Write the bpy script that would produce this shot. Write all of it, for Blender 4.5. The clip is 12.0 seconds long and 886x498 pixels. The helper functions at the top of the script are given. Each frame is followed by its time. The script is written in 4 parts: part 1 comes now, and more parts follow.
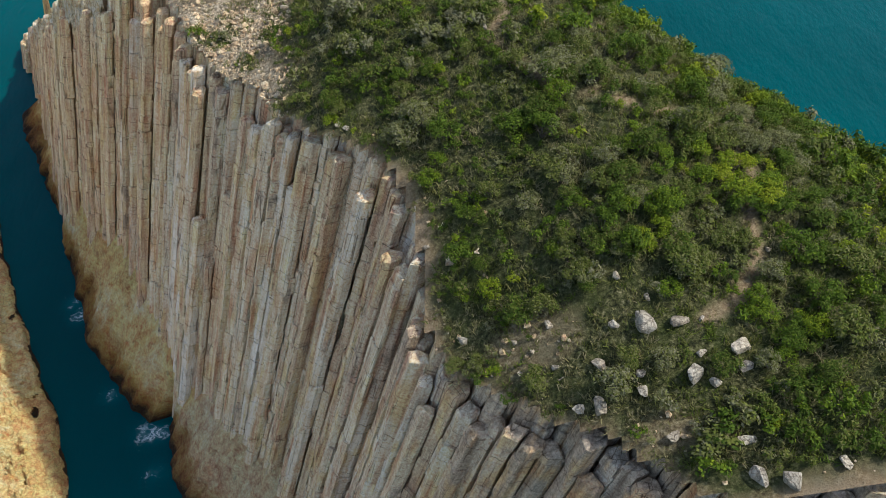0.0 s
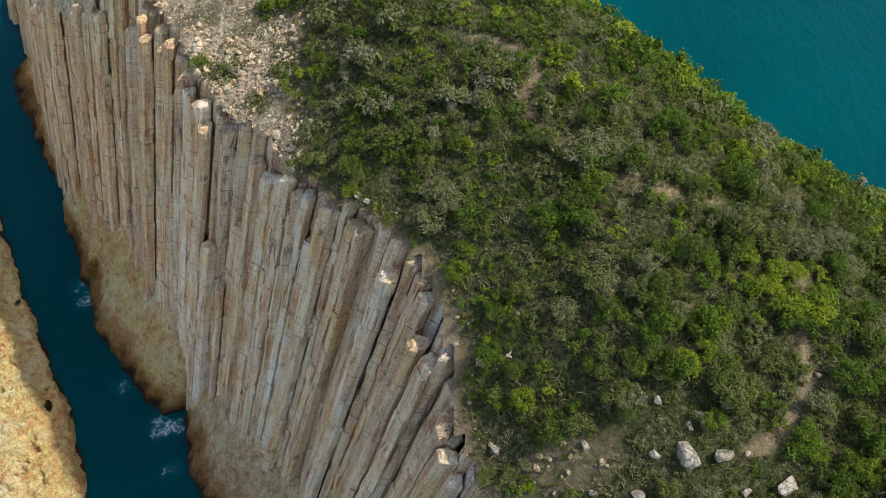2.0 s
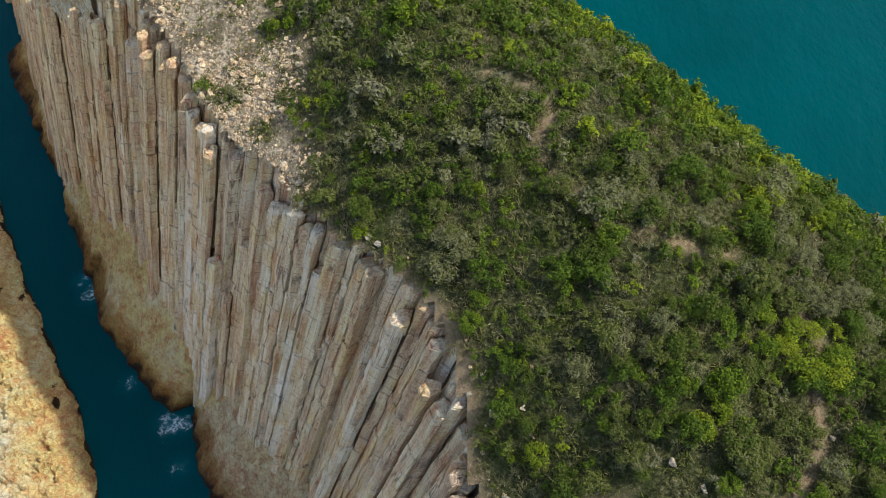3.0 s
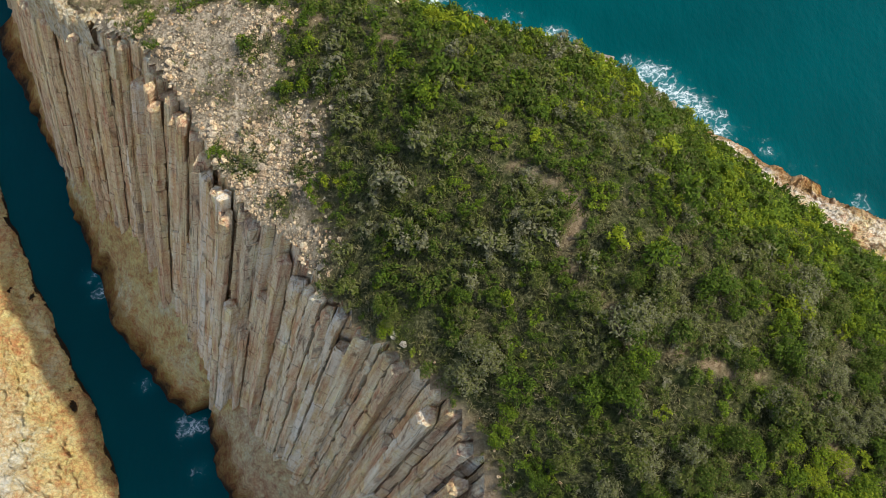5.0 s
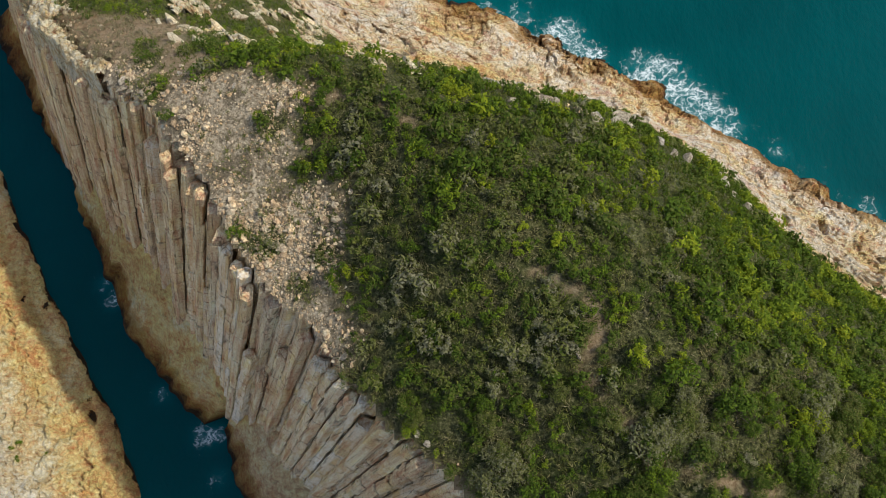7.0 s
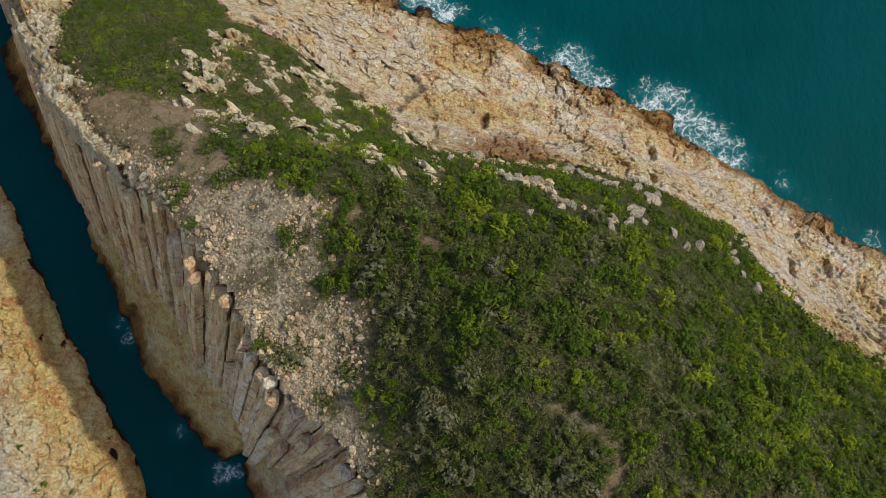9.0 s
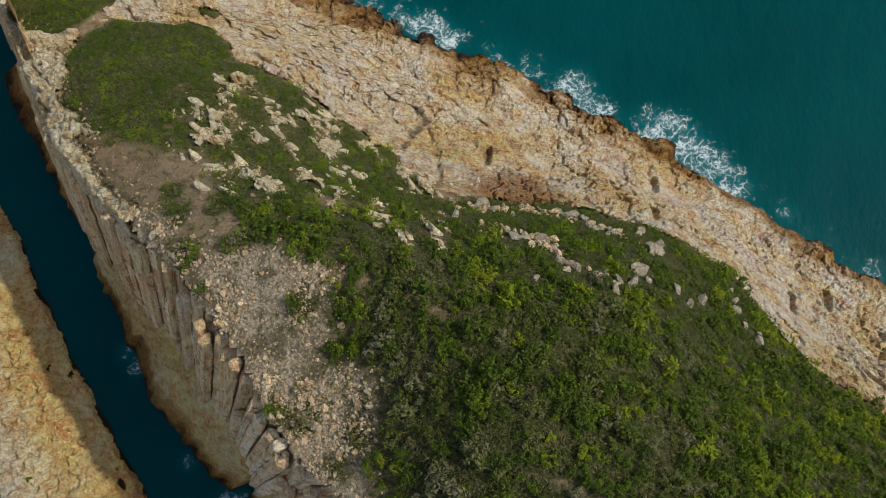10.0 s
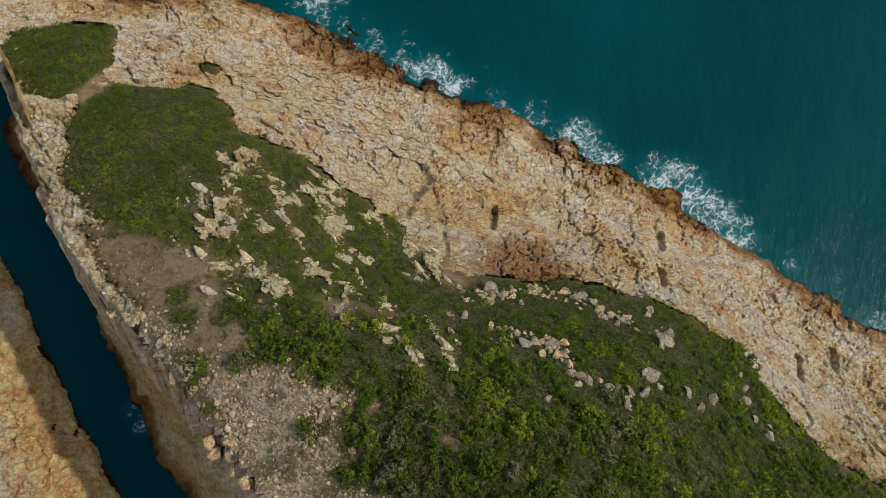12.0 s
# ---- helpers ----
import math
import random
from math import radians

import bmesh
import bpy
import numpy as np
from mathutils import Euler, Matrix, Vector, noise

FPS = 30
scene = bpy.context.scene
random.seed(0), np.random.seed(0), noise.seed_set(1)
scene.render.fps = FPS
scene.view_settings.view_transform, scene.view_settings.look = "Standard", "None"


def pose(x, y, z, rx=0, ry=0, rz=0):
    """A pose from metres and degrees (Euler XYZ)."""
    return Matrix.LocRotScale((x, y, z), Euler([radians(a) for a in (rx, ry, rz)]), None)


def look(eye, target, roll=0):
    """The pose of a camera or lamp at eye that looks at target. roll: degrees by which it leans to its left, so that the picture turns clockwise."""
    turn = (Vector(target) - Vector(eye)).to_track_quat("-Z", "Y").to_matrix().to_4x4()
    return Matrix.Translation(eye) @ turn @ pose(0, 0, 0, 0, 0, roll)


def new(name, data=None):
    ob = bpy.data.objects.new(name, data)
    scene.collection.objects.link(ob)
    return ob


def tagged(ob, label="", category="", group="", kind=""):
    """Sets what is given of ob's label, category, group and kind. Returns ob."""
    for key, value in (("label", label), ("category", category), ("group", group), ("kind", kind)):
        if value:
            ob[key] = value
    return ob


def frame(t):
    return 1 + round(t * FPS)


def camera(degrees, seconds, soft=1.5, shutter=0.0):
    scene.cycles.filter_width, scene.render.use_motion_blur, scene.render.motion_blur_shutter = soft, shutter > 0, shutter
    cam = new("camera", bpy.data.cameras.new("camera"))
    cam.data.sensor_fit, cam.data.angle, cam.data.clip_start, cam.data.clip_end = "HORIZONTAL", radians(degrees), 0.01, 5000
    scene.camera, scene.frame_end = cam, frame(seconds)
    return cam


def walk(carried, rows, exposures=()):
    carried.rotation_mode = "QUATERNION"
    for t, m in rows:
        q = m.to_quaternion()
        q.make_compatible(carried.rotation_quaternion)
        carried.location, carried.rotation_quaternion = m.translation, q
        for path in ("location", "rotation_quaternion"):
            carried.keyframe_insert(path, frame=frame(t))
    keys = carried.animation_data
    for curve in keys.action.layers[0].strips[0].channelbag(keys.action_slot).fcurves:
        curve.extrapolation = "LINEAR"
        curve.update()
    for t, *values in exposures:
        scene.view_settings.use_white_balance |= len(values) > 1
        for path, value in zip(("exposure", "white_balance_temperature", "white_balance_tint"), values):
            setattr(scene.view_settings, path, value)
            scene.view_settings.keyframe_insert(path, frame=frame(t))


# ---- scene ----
cam = camera(54.73, 12.0, 0.6)
ROWS = [
    (0.0, -0.000, 0.000, 94.866, 1.076, -46.689, 1.111),
    (0.5, -0.566, 3.005, 96.242, 1.004, -48.499, 1.140),
    (1.0, -1.115, 6.178, 97.940, 0.946, -50.469, 1.158),
    (1.5, -1.577, 9.056, 99.539, 0.879, -52.282, 1.170),
    (2.0, -2.075, 12.043, 101.284, 0.797, -54.191, 1.159),
    (2.5, -2.536, 14.773, 102.871, 0.684, -55.953, 1.150),
    (3.0, -3.025, 17.765, 104.543, 0.562, -57.796, 1.137),
    (5.0, -4.973, 29.887, 110.486, 0.047, -64.502, 1.111),
    (5.5, -5.362, 32.737, 111.919, -0.049, -65.973, 1.091),
    (6.0, -5.779, 35.757, 113.444, -0.113, -67.425, 1.060),
    (6.5, -6.164, 38.550, 114.841, -0.171, -68.736, 1.036),
    (8.5, -7.950, 50.737, 120.567, -0.472, -73.536, 0.905),
    (9.0, -8.306, 54.025, 122.146, -0.529, -74.075, 0.875),
    (9.5, -8.592, 57.068, 123.579, -0.581, -74.602, 0.851),
    (10.0, -8.888, 60.300, 124.852, -0.649, -75.130, 0.822),
    (10.5, -9.190, 63.318, 125.750, -0.741, -75.668, 0.780),
    (11.0, -9.492, 66.462, 126.374, -0.832, -76.140, 0.747),
    (11.5, -9.649, 69.446, 126.800, -0.905, -76.631, 0.738),
    (12.0, -9.761, 72.563, 127.086, -0.953, -77.066, 0.741),
]
walk(cam, [(t, pose(x, y, z, 90 + pitch, roll, yaw)) for t, x, y, z, yaw, pitch, roll in ROWS],
     [(0, 0.78, 6050, 6), (3, 0.82, 6150, 6), (5.5, 0.68, 6350, 6), (9, 0.15, 6450, 6), (12, -0.10, 6500, 6)])

# ---- world, sun, exposure ----
SUN = Vector((0.73, 0.0, 1.0)).normalized()
world = bpy.data.worlds.new("sky")
scene.world = world
world.use_nodes = True
wt = world.node_tree
sky = wt.nodes.new("ShaderNodeTexSky")
sky.sky_type, sky.sun_disc = "NISHITA", False
sky.sun_elevation = math.asin(SUN.z)
sky.sun_rotation = math.atan2(SUN.x, SUN.y)
sky.air_density, sky.dust_density, sky.ozone_density = 1.0, 2.2, 1.0
wt.links.new(sky.outputs[0], wt.nodes["Background"].inputs[0])
wt.nodes["Background"].inputs[1].default_value = 0.125
lamp = bpy.data.lights.new("sun", "SUN")
lamp.energy, lamp.angle, lamp.color = 2.5, radians(1.0), (1.0, 0.965, 0.885)
sun = new("sun", lamp)
sun.matrix_world = look((60, -40, 200), Vector((60, -40, 200)) - SUN)


# ---- materials ----
def material(name, rough=0.9):
    m = bpy.data.materials.new(name)
    m.use_nodes = True
    n = m.node_tree.nodes
    b = n["Principled BSDF"]
    b.inputs["Roughness"].default_value = rough
    b.inputs["Specular IOR Level"].default_value = 0.25
    return m, n, m.node_tree.links, b


def coords(n, l, scale=(1, 1, 1)):
    t = n.new("ShaderNodeTexCoord")
    mp = n.new("ShaderNodeMapping")
    mp.inputs["Scale"].default_value = scale
    l.new(t.outputs["Object"], mp.inputs["Vector"])
    return mp.outputs["Vector"]


def noise_tex(n, l, vec, scale, detail=4.0, rough=0.6):
    t = n.new("ShaderNodeTexNoise")
    t.inputs["Scale"].default_value, t.inputs["Detail"].default_value, t.inputs["Roughness"].default_value = scale, detail, rough
    l.new(vec, t.inputs["Vector"])
    return t.outputs["Fac"]


def ramp(n, l, fac, stops):
    r = n.new("ShaderNodeValToRGB")
    e = r.color_ramp.elements
    while len(e) < len(stops):
        e.new(0.5)
    for k, (p, c) in enumerate(stops):
        e[k].position, e[k].color = p, (*c, 1)
    l.new(fac, r.inputs[0])
    return r.outputs["Color"]


def mix(n, l, fac, a, b, mode="MIX"):
    m = n.new("ShaderNodeMix")
    m.data_type, m.blend_type = "RGBA", mode
    for s, v in ((m.inputs[0], fac), (m.inputs[6], a), (m.inputs[7], b)):
        if isinstance(v, (int, float)):
            s.default_value = v
        elif isinstance(v, tuple):
            s.default_value = (*v, 1)
        else:
            l.new(v, s)
    return m.outputs[2]


def bump(n, l, b, height, strength, dist):
    k = n.new("ShaderNodeBump")
    k.inputs["Strength"].default_value, k.inputs["Distance"].default_value = strength, dist
    l.new(height, k.inputs["Height"])
    l.new(k.outputs[0], b.inputs["Normal"])


def cracks(n, l, vec, scale, warp, width):
    """Thin irregular joints: 0 in the crack, 1 on the face."""
    t = n.new("ShaderNodeTexNoise")
    t.inputs["Scale"].default_value, t.inputs["Detail"].default_value = scale * 1.3, 3
    l.new(vec, t.inputs["Vector"])
    k = n.new("ShaderNodeVectorMath")
    k.operation = "MULTIPLY_ADD"
    k.inputs[1].default_value = (warp, warp, warp)
    l.new(t.outputs["Color"], k.inputs[0])
    l.new(vec, k.inputs[2])
    v = n.new("ShaderNodeTexVoronoi")
    v.feature = "DISTANCE_TO_EDGE"
    v.inputs["Scale"].default_value = scale
    l.new(k.outputs[0], v.inputs["Vector"])
    r = n.new("ShaderNodeMapRange")
    r.inputs["From Max"].default_value = width
    l.new(v.outputs["Distance"], r.inputs["Value"])
    return r.outputs[0]


def plus(n, l, a, b, k=1.0):
    m = n.new("ShaderNodeMath")
    m.operation, m.inputs[1].default_value = "MULTIPLY_ADD", k
    l.new(b, m.inputs[0])
    l.new(a, m.inputs[2])
    return m.outputs[0]


def attribute(n, name):
    a = n.new("ShaderNodeAttribute")
    a.attribute_name = name
    return a.outputs["Fac"]


# ---- shape of the island ----
LEAN = (0.28, 0.04)          # how far the columns lean per metre of height
X0, DX, Y0, DY = -75.0, 14.0, 8.0, 12.0
PROFILES = (                 # heights from west to east, a row every 12 m northwards
    [37, 38, 38, 39, 40, 43, 48, 54, 52, 40, 24],
    [37, 38, 39, 40, 42, 45, 52.5, 58, 55, 43, 26],
    [37, 39, 41, 43, 45, 49.5, 57, 59, 55, 45, 27],
    [37, 40, 42, 46, 49.5, 56, 61, 59, 51, 41, 26],
    [36, 40, 44, 48, 52.5, 60, 61.5, 53, 42, 31, 18],
    [35, 39, 45, 51.5, 55, 60.5, 56, 43, 28.5, 18.5, 9.5],
    [32, 37, 44, 52.5, 56, 52.5, 45.5, 31, 14.5, 7.5, 1.5],
    [29, 33.5, 42, 44.5, 37, 30, 25, 15, 5, -2.5, -6],
    [25.5, 30, 37, 34.5, 20.5, 14.5, 9, 3, -3, -7.5, -11.5],
    [20.5, 24.5, 26.5, 20.5, 9.5, 5, 0.5, -4, -9.5, -14, -18],
    [14.5, 18, 14, 5.5, 1.5, -1, -4.5, -11, -16, -20, -25],
    [5, 5, 3.5, 0.5, -2.5, -7, -12, -17, -22, -27, -31],
    [-4, -5, -5.5, -6, -10.5, -15, -19, -24, -28, -33, -37],
)
GRID = np.array(PROFILES, float)


def cubic(p, f):
    a, b, c, d = p
    return b + 0.5 * f * (c - a + f * (2 * a - 5 * b + 4 * c - d + f * (3 * (b - c) + d - a)))


def base_height(x, y):
    x, y = np.asarray(x, float), np.asarray(y, float)
    gx = np.clip((x - X0) / DX, 0, GRID.shape[1] - 1.001)
    gy = np.clip((y - Y0) / DY, 0, GRID.shape[0] - 1.001)
    ix, iy = gx.astype(int), gy.astype(int)
    fx, fy = gx - ix, gy - iy
    rows = []
    for j in range(-1, 3):
        r = np.clip(iy + j, 0, GRID.shape[0] - 1)
        rows.append(cubic([GRID[r, np.clip(ix + k, 0, GRID.shape[1] - 1)] for k in range(-1, 3)], fx))
    z = cubic(rows, fy)
    z = z - np.maximum(0, x - 65) * 1.6 - np.maximum(0, y - 152) * 0.6   # falls into the sea beyond
    return z + 0.9 * wobble(x, y, 8, 17, 3) * step(9, 3, z) * step(-12, -4, z)         # coves and noses of the shore


def hashed(i, j, seed):
    h = np.sin(i * 127.1 + j * 311.7 + seed * 74.7) * 43758.5453
    return h - np.floor(h)


def wobble(x, y, size, seed=0, octaves=3):
    """Smooth noise between -1 and 1, of that size in metres."""
    total, amp, norm = 0.0, 1.0, 0.0
    x, y = np.asarray(x, float), np.asarray(y, float)
    for o in range(octaves):
        u, v = x / size, y / size
        i, j = np.floor(u), np.floor(v)
        f, g = u - i, v - j
        f, g = f * f * (3 - 2 * f), g * g * (3 - 2 * g)
        a, b = hashed(i, j, seed + o), hashed(i + 1, j, seed + o)
        c, d = hashed(i, j + 1, seed + o), hashed(i + 1, j + 1, seed + o)
        total = total + amp * (2 * (a + (b - a) * f + (c - a) * g + (a - b - c + d) * f * g) - 1)
        norm, amp, size = norm + amp, amp * 0.5, size * 0.5
    return total / norm


def step(a, b, x):
    t = np.clip((x - a) / (b - a), 0, 1)
    return t * t * (3 - 2 * t)


# the foot of the column cliff, in plan at sea level, from north-west to south-east
OUTLINE = [(-96, 158), (-92, 150), (-77.5, 124), (-68.8, 106), (-66, 99.5), (-62.5, 93), (-57, 86), (-52, 80), (-48.5, 76),
           (-45, 71.5), (-41.5, 67), (-39.3, 62.5), (-36, 58.5), (-32.5, 55.5), (-30.5, 52), (-27, 47.5), (-23, 44),
           (-20, 40.3), (-18, 35.5), (-16.8, 30.8), (-15.2, 28.6), (-12.8, 26.7), (-10.2, 24.0), (-7.5, 22.6), (-5.6, 21.0), (-3, 18.6), (-0.6, 18.1),
           (3.3, 18.2), (8, 17), (15, 15), (30, 11), (50, 4), (75, -4)]


def off_line(u, v, line):
    """Distance from a line of points, positive on its left-hand side (inland)."""
    u, v = np.asarray(u, float), np.asarray(v, float)
    best, side = np.full(u.shape, 1e9), np.ones(u.shape)
    for (ax, ay), (bx, by) in zip(line, line[1:]):
        dx, dy = bx - ax, by - ay
        t = np.clip(((u - ax) * dx + (v - ay) * dy) / (dx * dx + dy * dy), 0, 1)
        d = np.hypot(u - ax - t * dx, v - ay - t * dy)
        s = dx * (v - ay) - dy * (u - ax)
        near = d < best - 1e-9
        best, side = np.where(near, d, best), np.where(near, np.sign(s), side)
    return best * side


def inland(x, y, z):
    return off_line(x - LEAN[0] * z, y - LEAN[1] * z, OUTLINE)


def within(x, y, poly):
    """Distance from the edge of a patch of ground, positive inside."""
    x, y = np.asarray(x, float), np.asarray(y, float)
    best, odd = np.full(x.shape, 1e9), np.zeros(x.shape, bool)
    for (ax, ay), (bx, by) in zip(poly, poly[1:] + poly[:1]):
        dx, dy = bx - ax, by - ay
        t = np.clip(((x - ax) * dx + (y - ay) * dy) / (dx * dx + dy * dy), 0, 1)
        best = np.minimum(best, np.hypot(x - ax - t * dx, y - ay - t * dy))
        if dy:
            odd ^= ((ay > y) != (by > y)) & (x < ax + (y - ay) * dx / dy)
    return np.where(odd, best, -best)


TRAIL = [(13.5, 30.5), (15, 31), (17, 34), (16.8, 37.4), (17.8, 39.6), (16, 43), (14.8, 44.5), (11.4, 45.3), (9.3, 46.1), (5.7, 47.4), (3.2, 50.8),
         (1.5, 53.2), (2.9, 55.4), (2.3, 57.8), (-1.7, 60.2)]
SIDE_TRAIL = [(-17.5, 76.8), (-15.7, 75.9), (-12.9, 74.7), (-9.7, 72.8)]
HILL = [(-26, 84), (-14.4, 84), (-11.7, 87.7), (-6.1, 90.7), (1.2, 91.5), (4.1, 91.8), (9.8, 90), (14, 88.8), (17.4, 87.4), (20.5, 85.3), (23.9, 83.2),
        (25.2, 80), (26, 77), (27.5, 75.5), (29.4, 72), (37.1, 66.4), (60, 52), (80, 30), (80, -20), (-40, -20), (-40, 60)]
KNOLL = [(-55.9, 115.1), (-53.4, 119), (-47.6, 119.1), (-41.7, 119.5), (-38.4, 116.2), (-34.8, 110.6), (-30, 108.4), (-26.1, 106.7), (-23.3, 104.4), (-19.8, 102.5),
         (-16, 99.2), (-14.3, 95.5), (-10.6, 88.9), (-14.4, 84.7), (-22.2, 87), (-28.6, 83.9), (-34.6, 89.7), (-37.7, 92.5), (-43.8, 94.4), (-48.8, 97.4), (-54.7, 103.1), (-56.1, 108.6)]
FAR_PATCH = [(-76.2, 134.1), (-72.2, 135.2), (-59.2, 133.4), (-57.1, 130.5), (-56.2, 124.1), (-57.5, 120.4), (-59.8, 117.5), (-64.5, 119), (-69.8, 123.6)]
DRY = [(-50.6, 96.9), (-43.9, 94.6), (-37.7, 92.5), (-34.1, 92), (-32.6, 89.3), (-33.3, 86), (-34.7, 83.2), (-37, 83.9), (-41.7, 87.3), (-44.8, 90.5)]
RUBBLE = [(-39, 85.5), (-31.2, 80.6), (-25, 79.8), (-20.2, 79.3), (-17.2, 77.3), (-15.3, 75.3), (-16.6, 74), (-15.8, 68.3), (-15.2, 64.5), (-15.7, 62.1), (-14.7, 59.3),
          (-14.4, 56.9), (-16, 54), (-30, 56), (-50, 75)]
CLUMPS = ((-21.2, 74, 1.4), (-17.8, 73.5, 1.9), (-24.2, 65.8, 1.5), (-21.4, 65, 1.5), (-18, 70.3, 1.6), (-33.9, 84, 1.5), (-35.5, 86.8, 1.2), (-25.9, 84.5, 2.6), (-22.6, 83.7, 2.2),
          (-29.9, 85.2, 1.9), (-29.5, 88, 1.6), (-16.9, 63.6, 1.2), (-32.5, 79.5, 1.6), (-31.5, 76, 1.2), (-18.6, 61.4, 1.0), (-43.5, 125.5, 1.2), (-20.5, 78.5, 1.5))
RIBS = [[(-34.7, 103.6), (-35.0, 98.3), (-33.3, 94.1), (-30.8, 89.4)], [(-32, 99), (-27.2, 94.6), (-24, 92.5)], [(-28, 90), (-22, 86.2), (-17.8, 85.9), (-14.3, 83.2), (-11.6, 81)],
        [(-20.5, 98), (-17, 95.5), (-12.9, 92.7)], [(-30, 100.6), (-26, 101)]]


def rubble_amount(x, y):
    """Where loose stones lie bare on the top, behind the cliff's edge."""
    d = within(x, y, RUBBLE)
    small = 1 - np.minimum(np.hypot((x - 4.0) / 2.6, (y - 31.0) / 1.8), np.hypot((x - 11.0) / 3.0, (y - 24.5) / 1.5) + 0.3)
    return np.maximum(step(-1.6, 1.6, d + 2.6 * wobble(x, y, 4, 5, 4)), 0.55 * step(-0.2, 0.2, small + 0.45 * wobble(x, y, 5, 5)))


def clump_amount(x, y):
    """Green clumps that stand alone on the bare ground."""
    return step(1.15, 0.75, np.minimum.reduce([np.hypot(x - cx, y - cy) / r for cx, cy, r in CLUMPS]) + 0.3 * wobble(x, y, 2.5, 6))


def dry_amount(x, y):
    """Where grey-brown dead grass covers the rim."""
    return step(-0.8, 0.8, within(x, y, DRY) + 0.9 * wobble(x, y, 4, 15))


def outcrop_amount(x, y):
    """Pale rock that stands out of the grass on the knoll's flank and in the gully."""
    d = np.minimum.reduce([np.abs(off_line(x, y, r)) for r in RIBS]) / 4.2
    return step(1.2, 0.9, d) * step(0.0, 0.55, wobble(x + 0.5 * y, 0.6 * y, 1.5, 33, 3) + 0.34 - 0.42 * d)


def green_amount(x, y, z):
    """How densely plants grow."""
    d = np.maximum.reduce([within(x, y, p) for p in (HILL, KNOLL, FAR_PATCH)])
    g = step(-0.9, 1.0, d + 1.5 * wobble(x, y, 4, 11))
    g = g * (1 - 0.94 * rubble_amount(x, y)) * (1 - 0.8 * dry_amount(x, y)) * (1 - 0.5 * outcrop_amount(x, y))
    g = np.maximum(g, 0.95 * clump_amount(x, y))
    g = g * step(0.2, 1.4, inland(x, y, z) + 1.1 * wobble(x, y, 3, 12))
    path = np.minimum(np.abs(off_line(x, y, TRAIL)), np.abs(off_line(x, y, SIDE_TRAIL)))
    return g * (0.1 + 0.9 * step(0.05, 0.45, path + 0.4 * wobble(x, y, 3, 13)))


def bare_rock(x, y, z):
    """Where the jointed rock of the shore lies open."""
    return step(0.5, 0.2, green_amount(x, y, z)) * step(36, 31, z) * step(80, 92, y + 0.6 * x)


def height(x, y):
    z = base_height(x, y)
    z = z + 0.9 * step(-0.4, 0.5, z) * step(7, 2, z)
    rock = step(26, 18, z)
    ledge = 1.6
    z = z + rock * 0.7 * (np.floor(z / ledge + 0.8 * wobble(x, y, 11, 3, 2)) * ledge + 0.5 * ledge - z) * 0.35
    z = z - 0.6 * step(26, 32, z) - 0.5 * step(8, 18, x) * step(40, 50, z)
    return z + 0.45 * wobble(x, y, 9, 1, 4) + rock * (0.8 * wobble(x, y, 6, 2, 3)) + step(9, 4, z) * 0.6 * wobble(x, y, 11, 4, 2) + rock * 0.28 * wobble(x, y, 1.7, 6, 2)


def broken(x, y, size, seed):
    """Joint blocks of that size: a step for each block between -1 and 1, and the distance from its joints as a share of the size."""
    x = x + 0.35 * size * wobble(x, y, size * 1.3, seed + 3, 2)
    y = y + 0.35 * size * wobble(x, y, size * 1.3, seed + 4, 2)
    u, v = x / size, y / size
    i, j = np.floor(u), np.floor(v)
    first, second, tall = np.full(u.shape, 9.0), np.full(u.shape, 9.0), np.zeros(u.shape)
    for a in (-1, 0, 1):
        for c in (-1, 0, 1):
            ci, cj = i + a, j + c
            px, py = u - ci - hashed(ci, cj, seed), v - cj - hashed(ci, cj, seed + 1)
            d = np.hypot(px, py)
            own = 2 * hashed(ci, cj, seed + 2) - 1 + 1.1 * px * (hashed(ci, cj, seed + 5) - 0.5) + 1.1 * py * (hashed(ci, cj, seed + 6) - 0.5)
            near = d < first
            second = np.where(near, first, np.minimum(second, d))
            first, tall = np.where(near, d, first), np.where(near, own, tall)
    return tall, second - first


VEIN = [(-16.5, 116.5), (-15, 113.9), (-13.3, 110.7), (-12.5, 108.9), (-13.9, 105.2), (-15.2, 101.5)]
CLEFTS = [[(-12.3, 108), (-10.8, 101), (-10.6, 93)], [(-3.8, 104.3), (-4.3, 100.6)], [(17.5, 92.5), (18.6, 95)], [(43.6, 84.6), (42.4, 82.2)], [(36.5, 83.2), (34.8, 80.5)], [(20.2, 99.5), (20.8, 102)]]


KNOBS = ((46.4, 92.4, 2.2, 1.7), (24.6, 109.2, 2.2, 1.7), (8.8, 117.6, 2.2, 1.4), (-12.5, 129, 1.6, 1.2))      # rocks that stand up at the water's edge


def vein_amount(x, y):
    return 0.8 * step(0.8, 0.1, np.abs(off_line(x, y, VEIN)) + 0.8 * wobble(x, y, 1.3, 101, 3) + 0.4 * wobble(x, y, 0.7, 102, 2))


def rim_amount(x, y, z):
    """Cream rock that lies bare along the rim above the channel."""
    d = inland(x, y, z)
    bare = step(0.45, 0.25, green_amount(x, y, z)) * step(0.5, 0.3, dry_amount(x, y)) * step(0.6, 0.3, rubble_amount(x, y))
    return bare * step(1.6 + 8 * step(80, 90, y), 0.8 + 6 * step(80, 90, y), d + wobble(x, y, 4, 81)) * step(76, 80, y) * (z > 8)


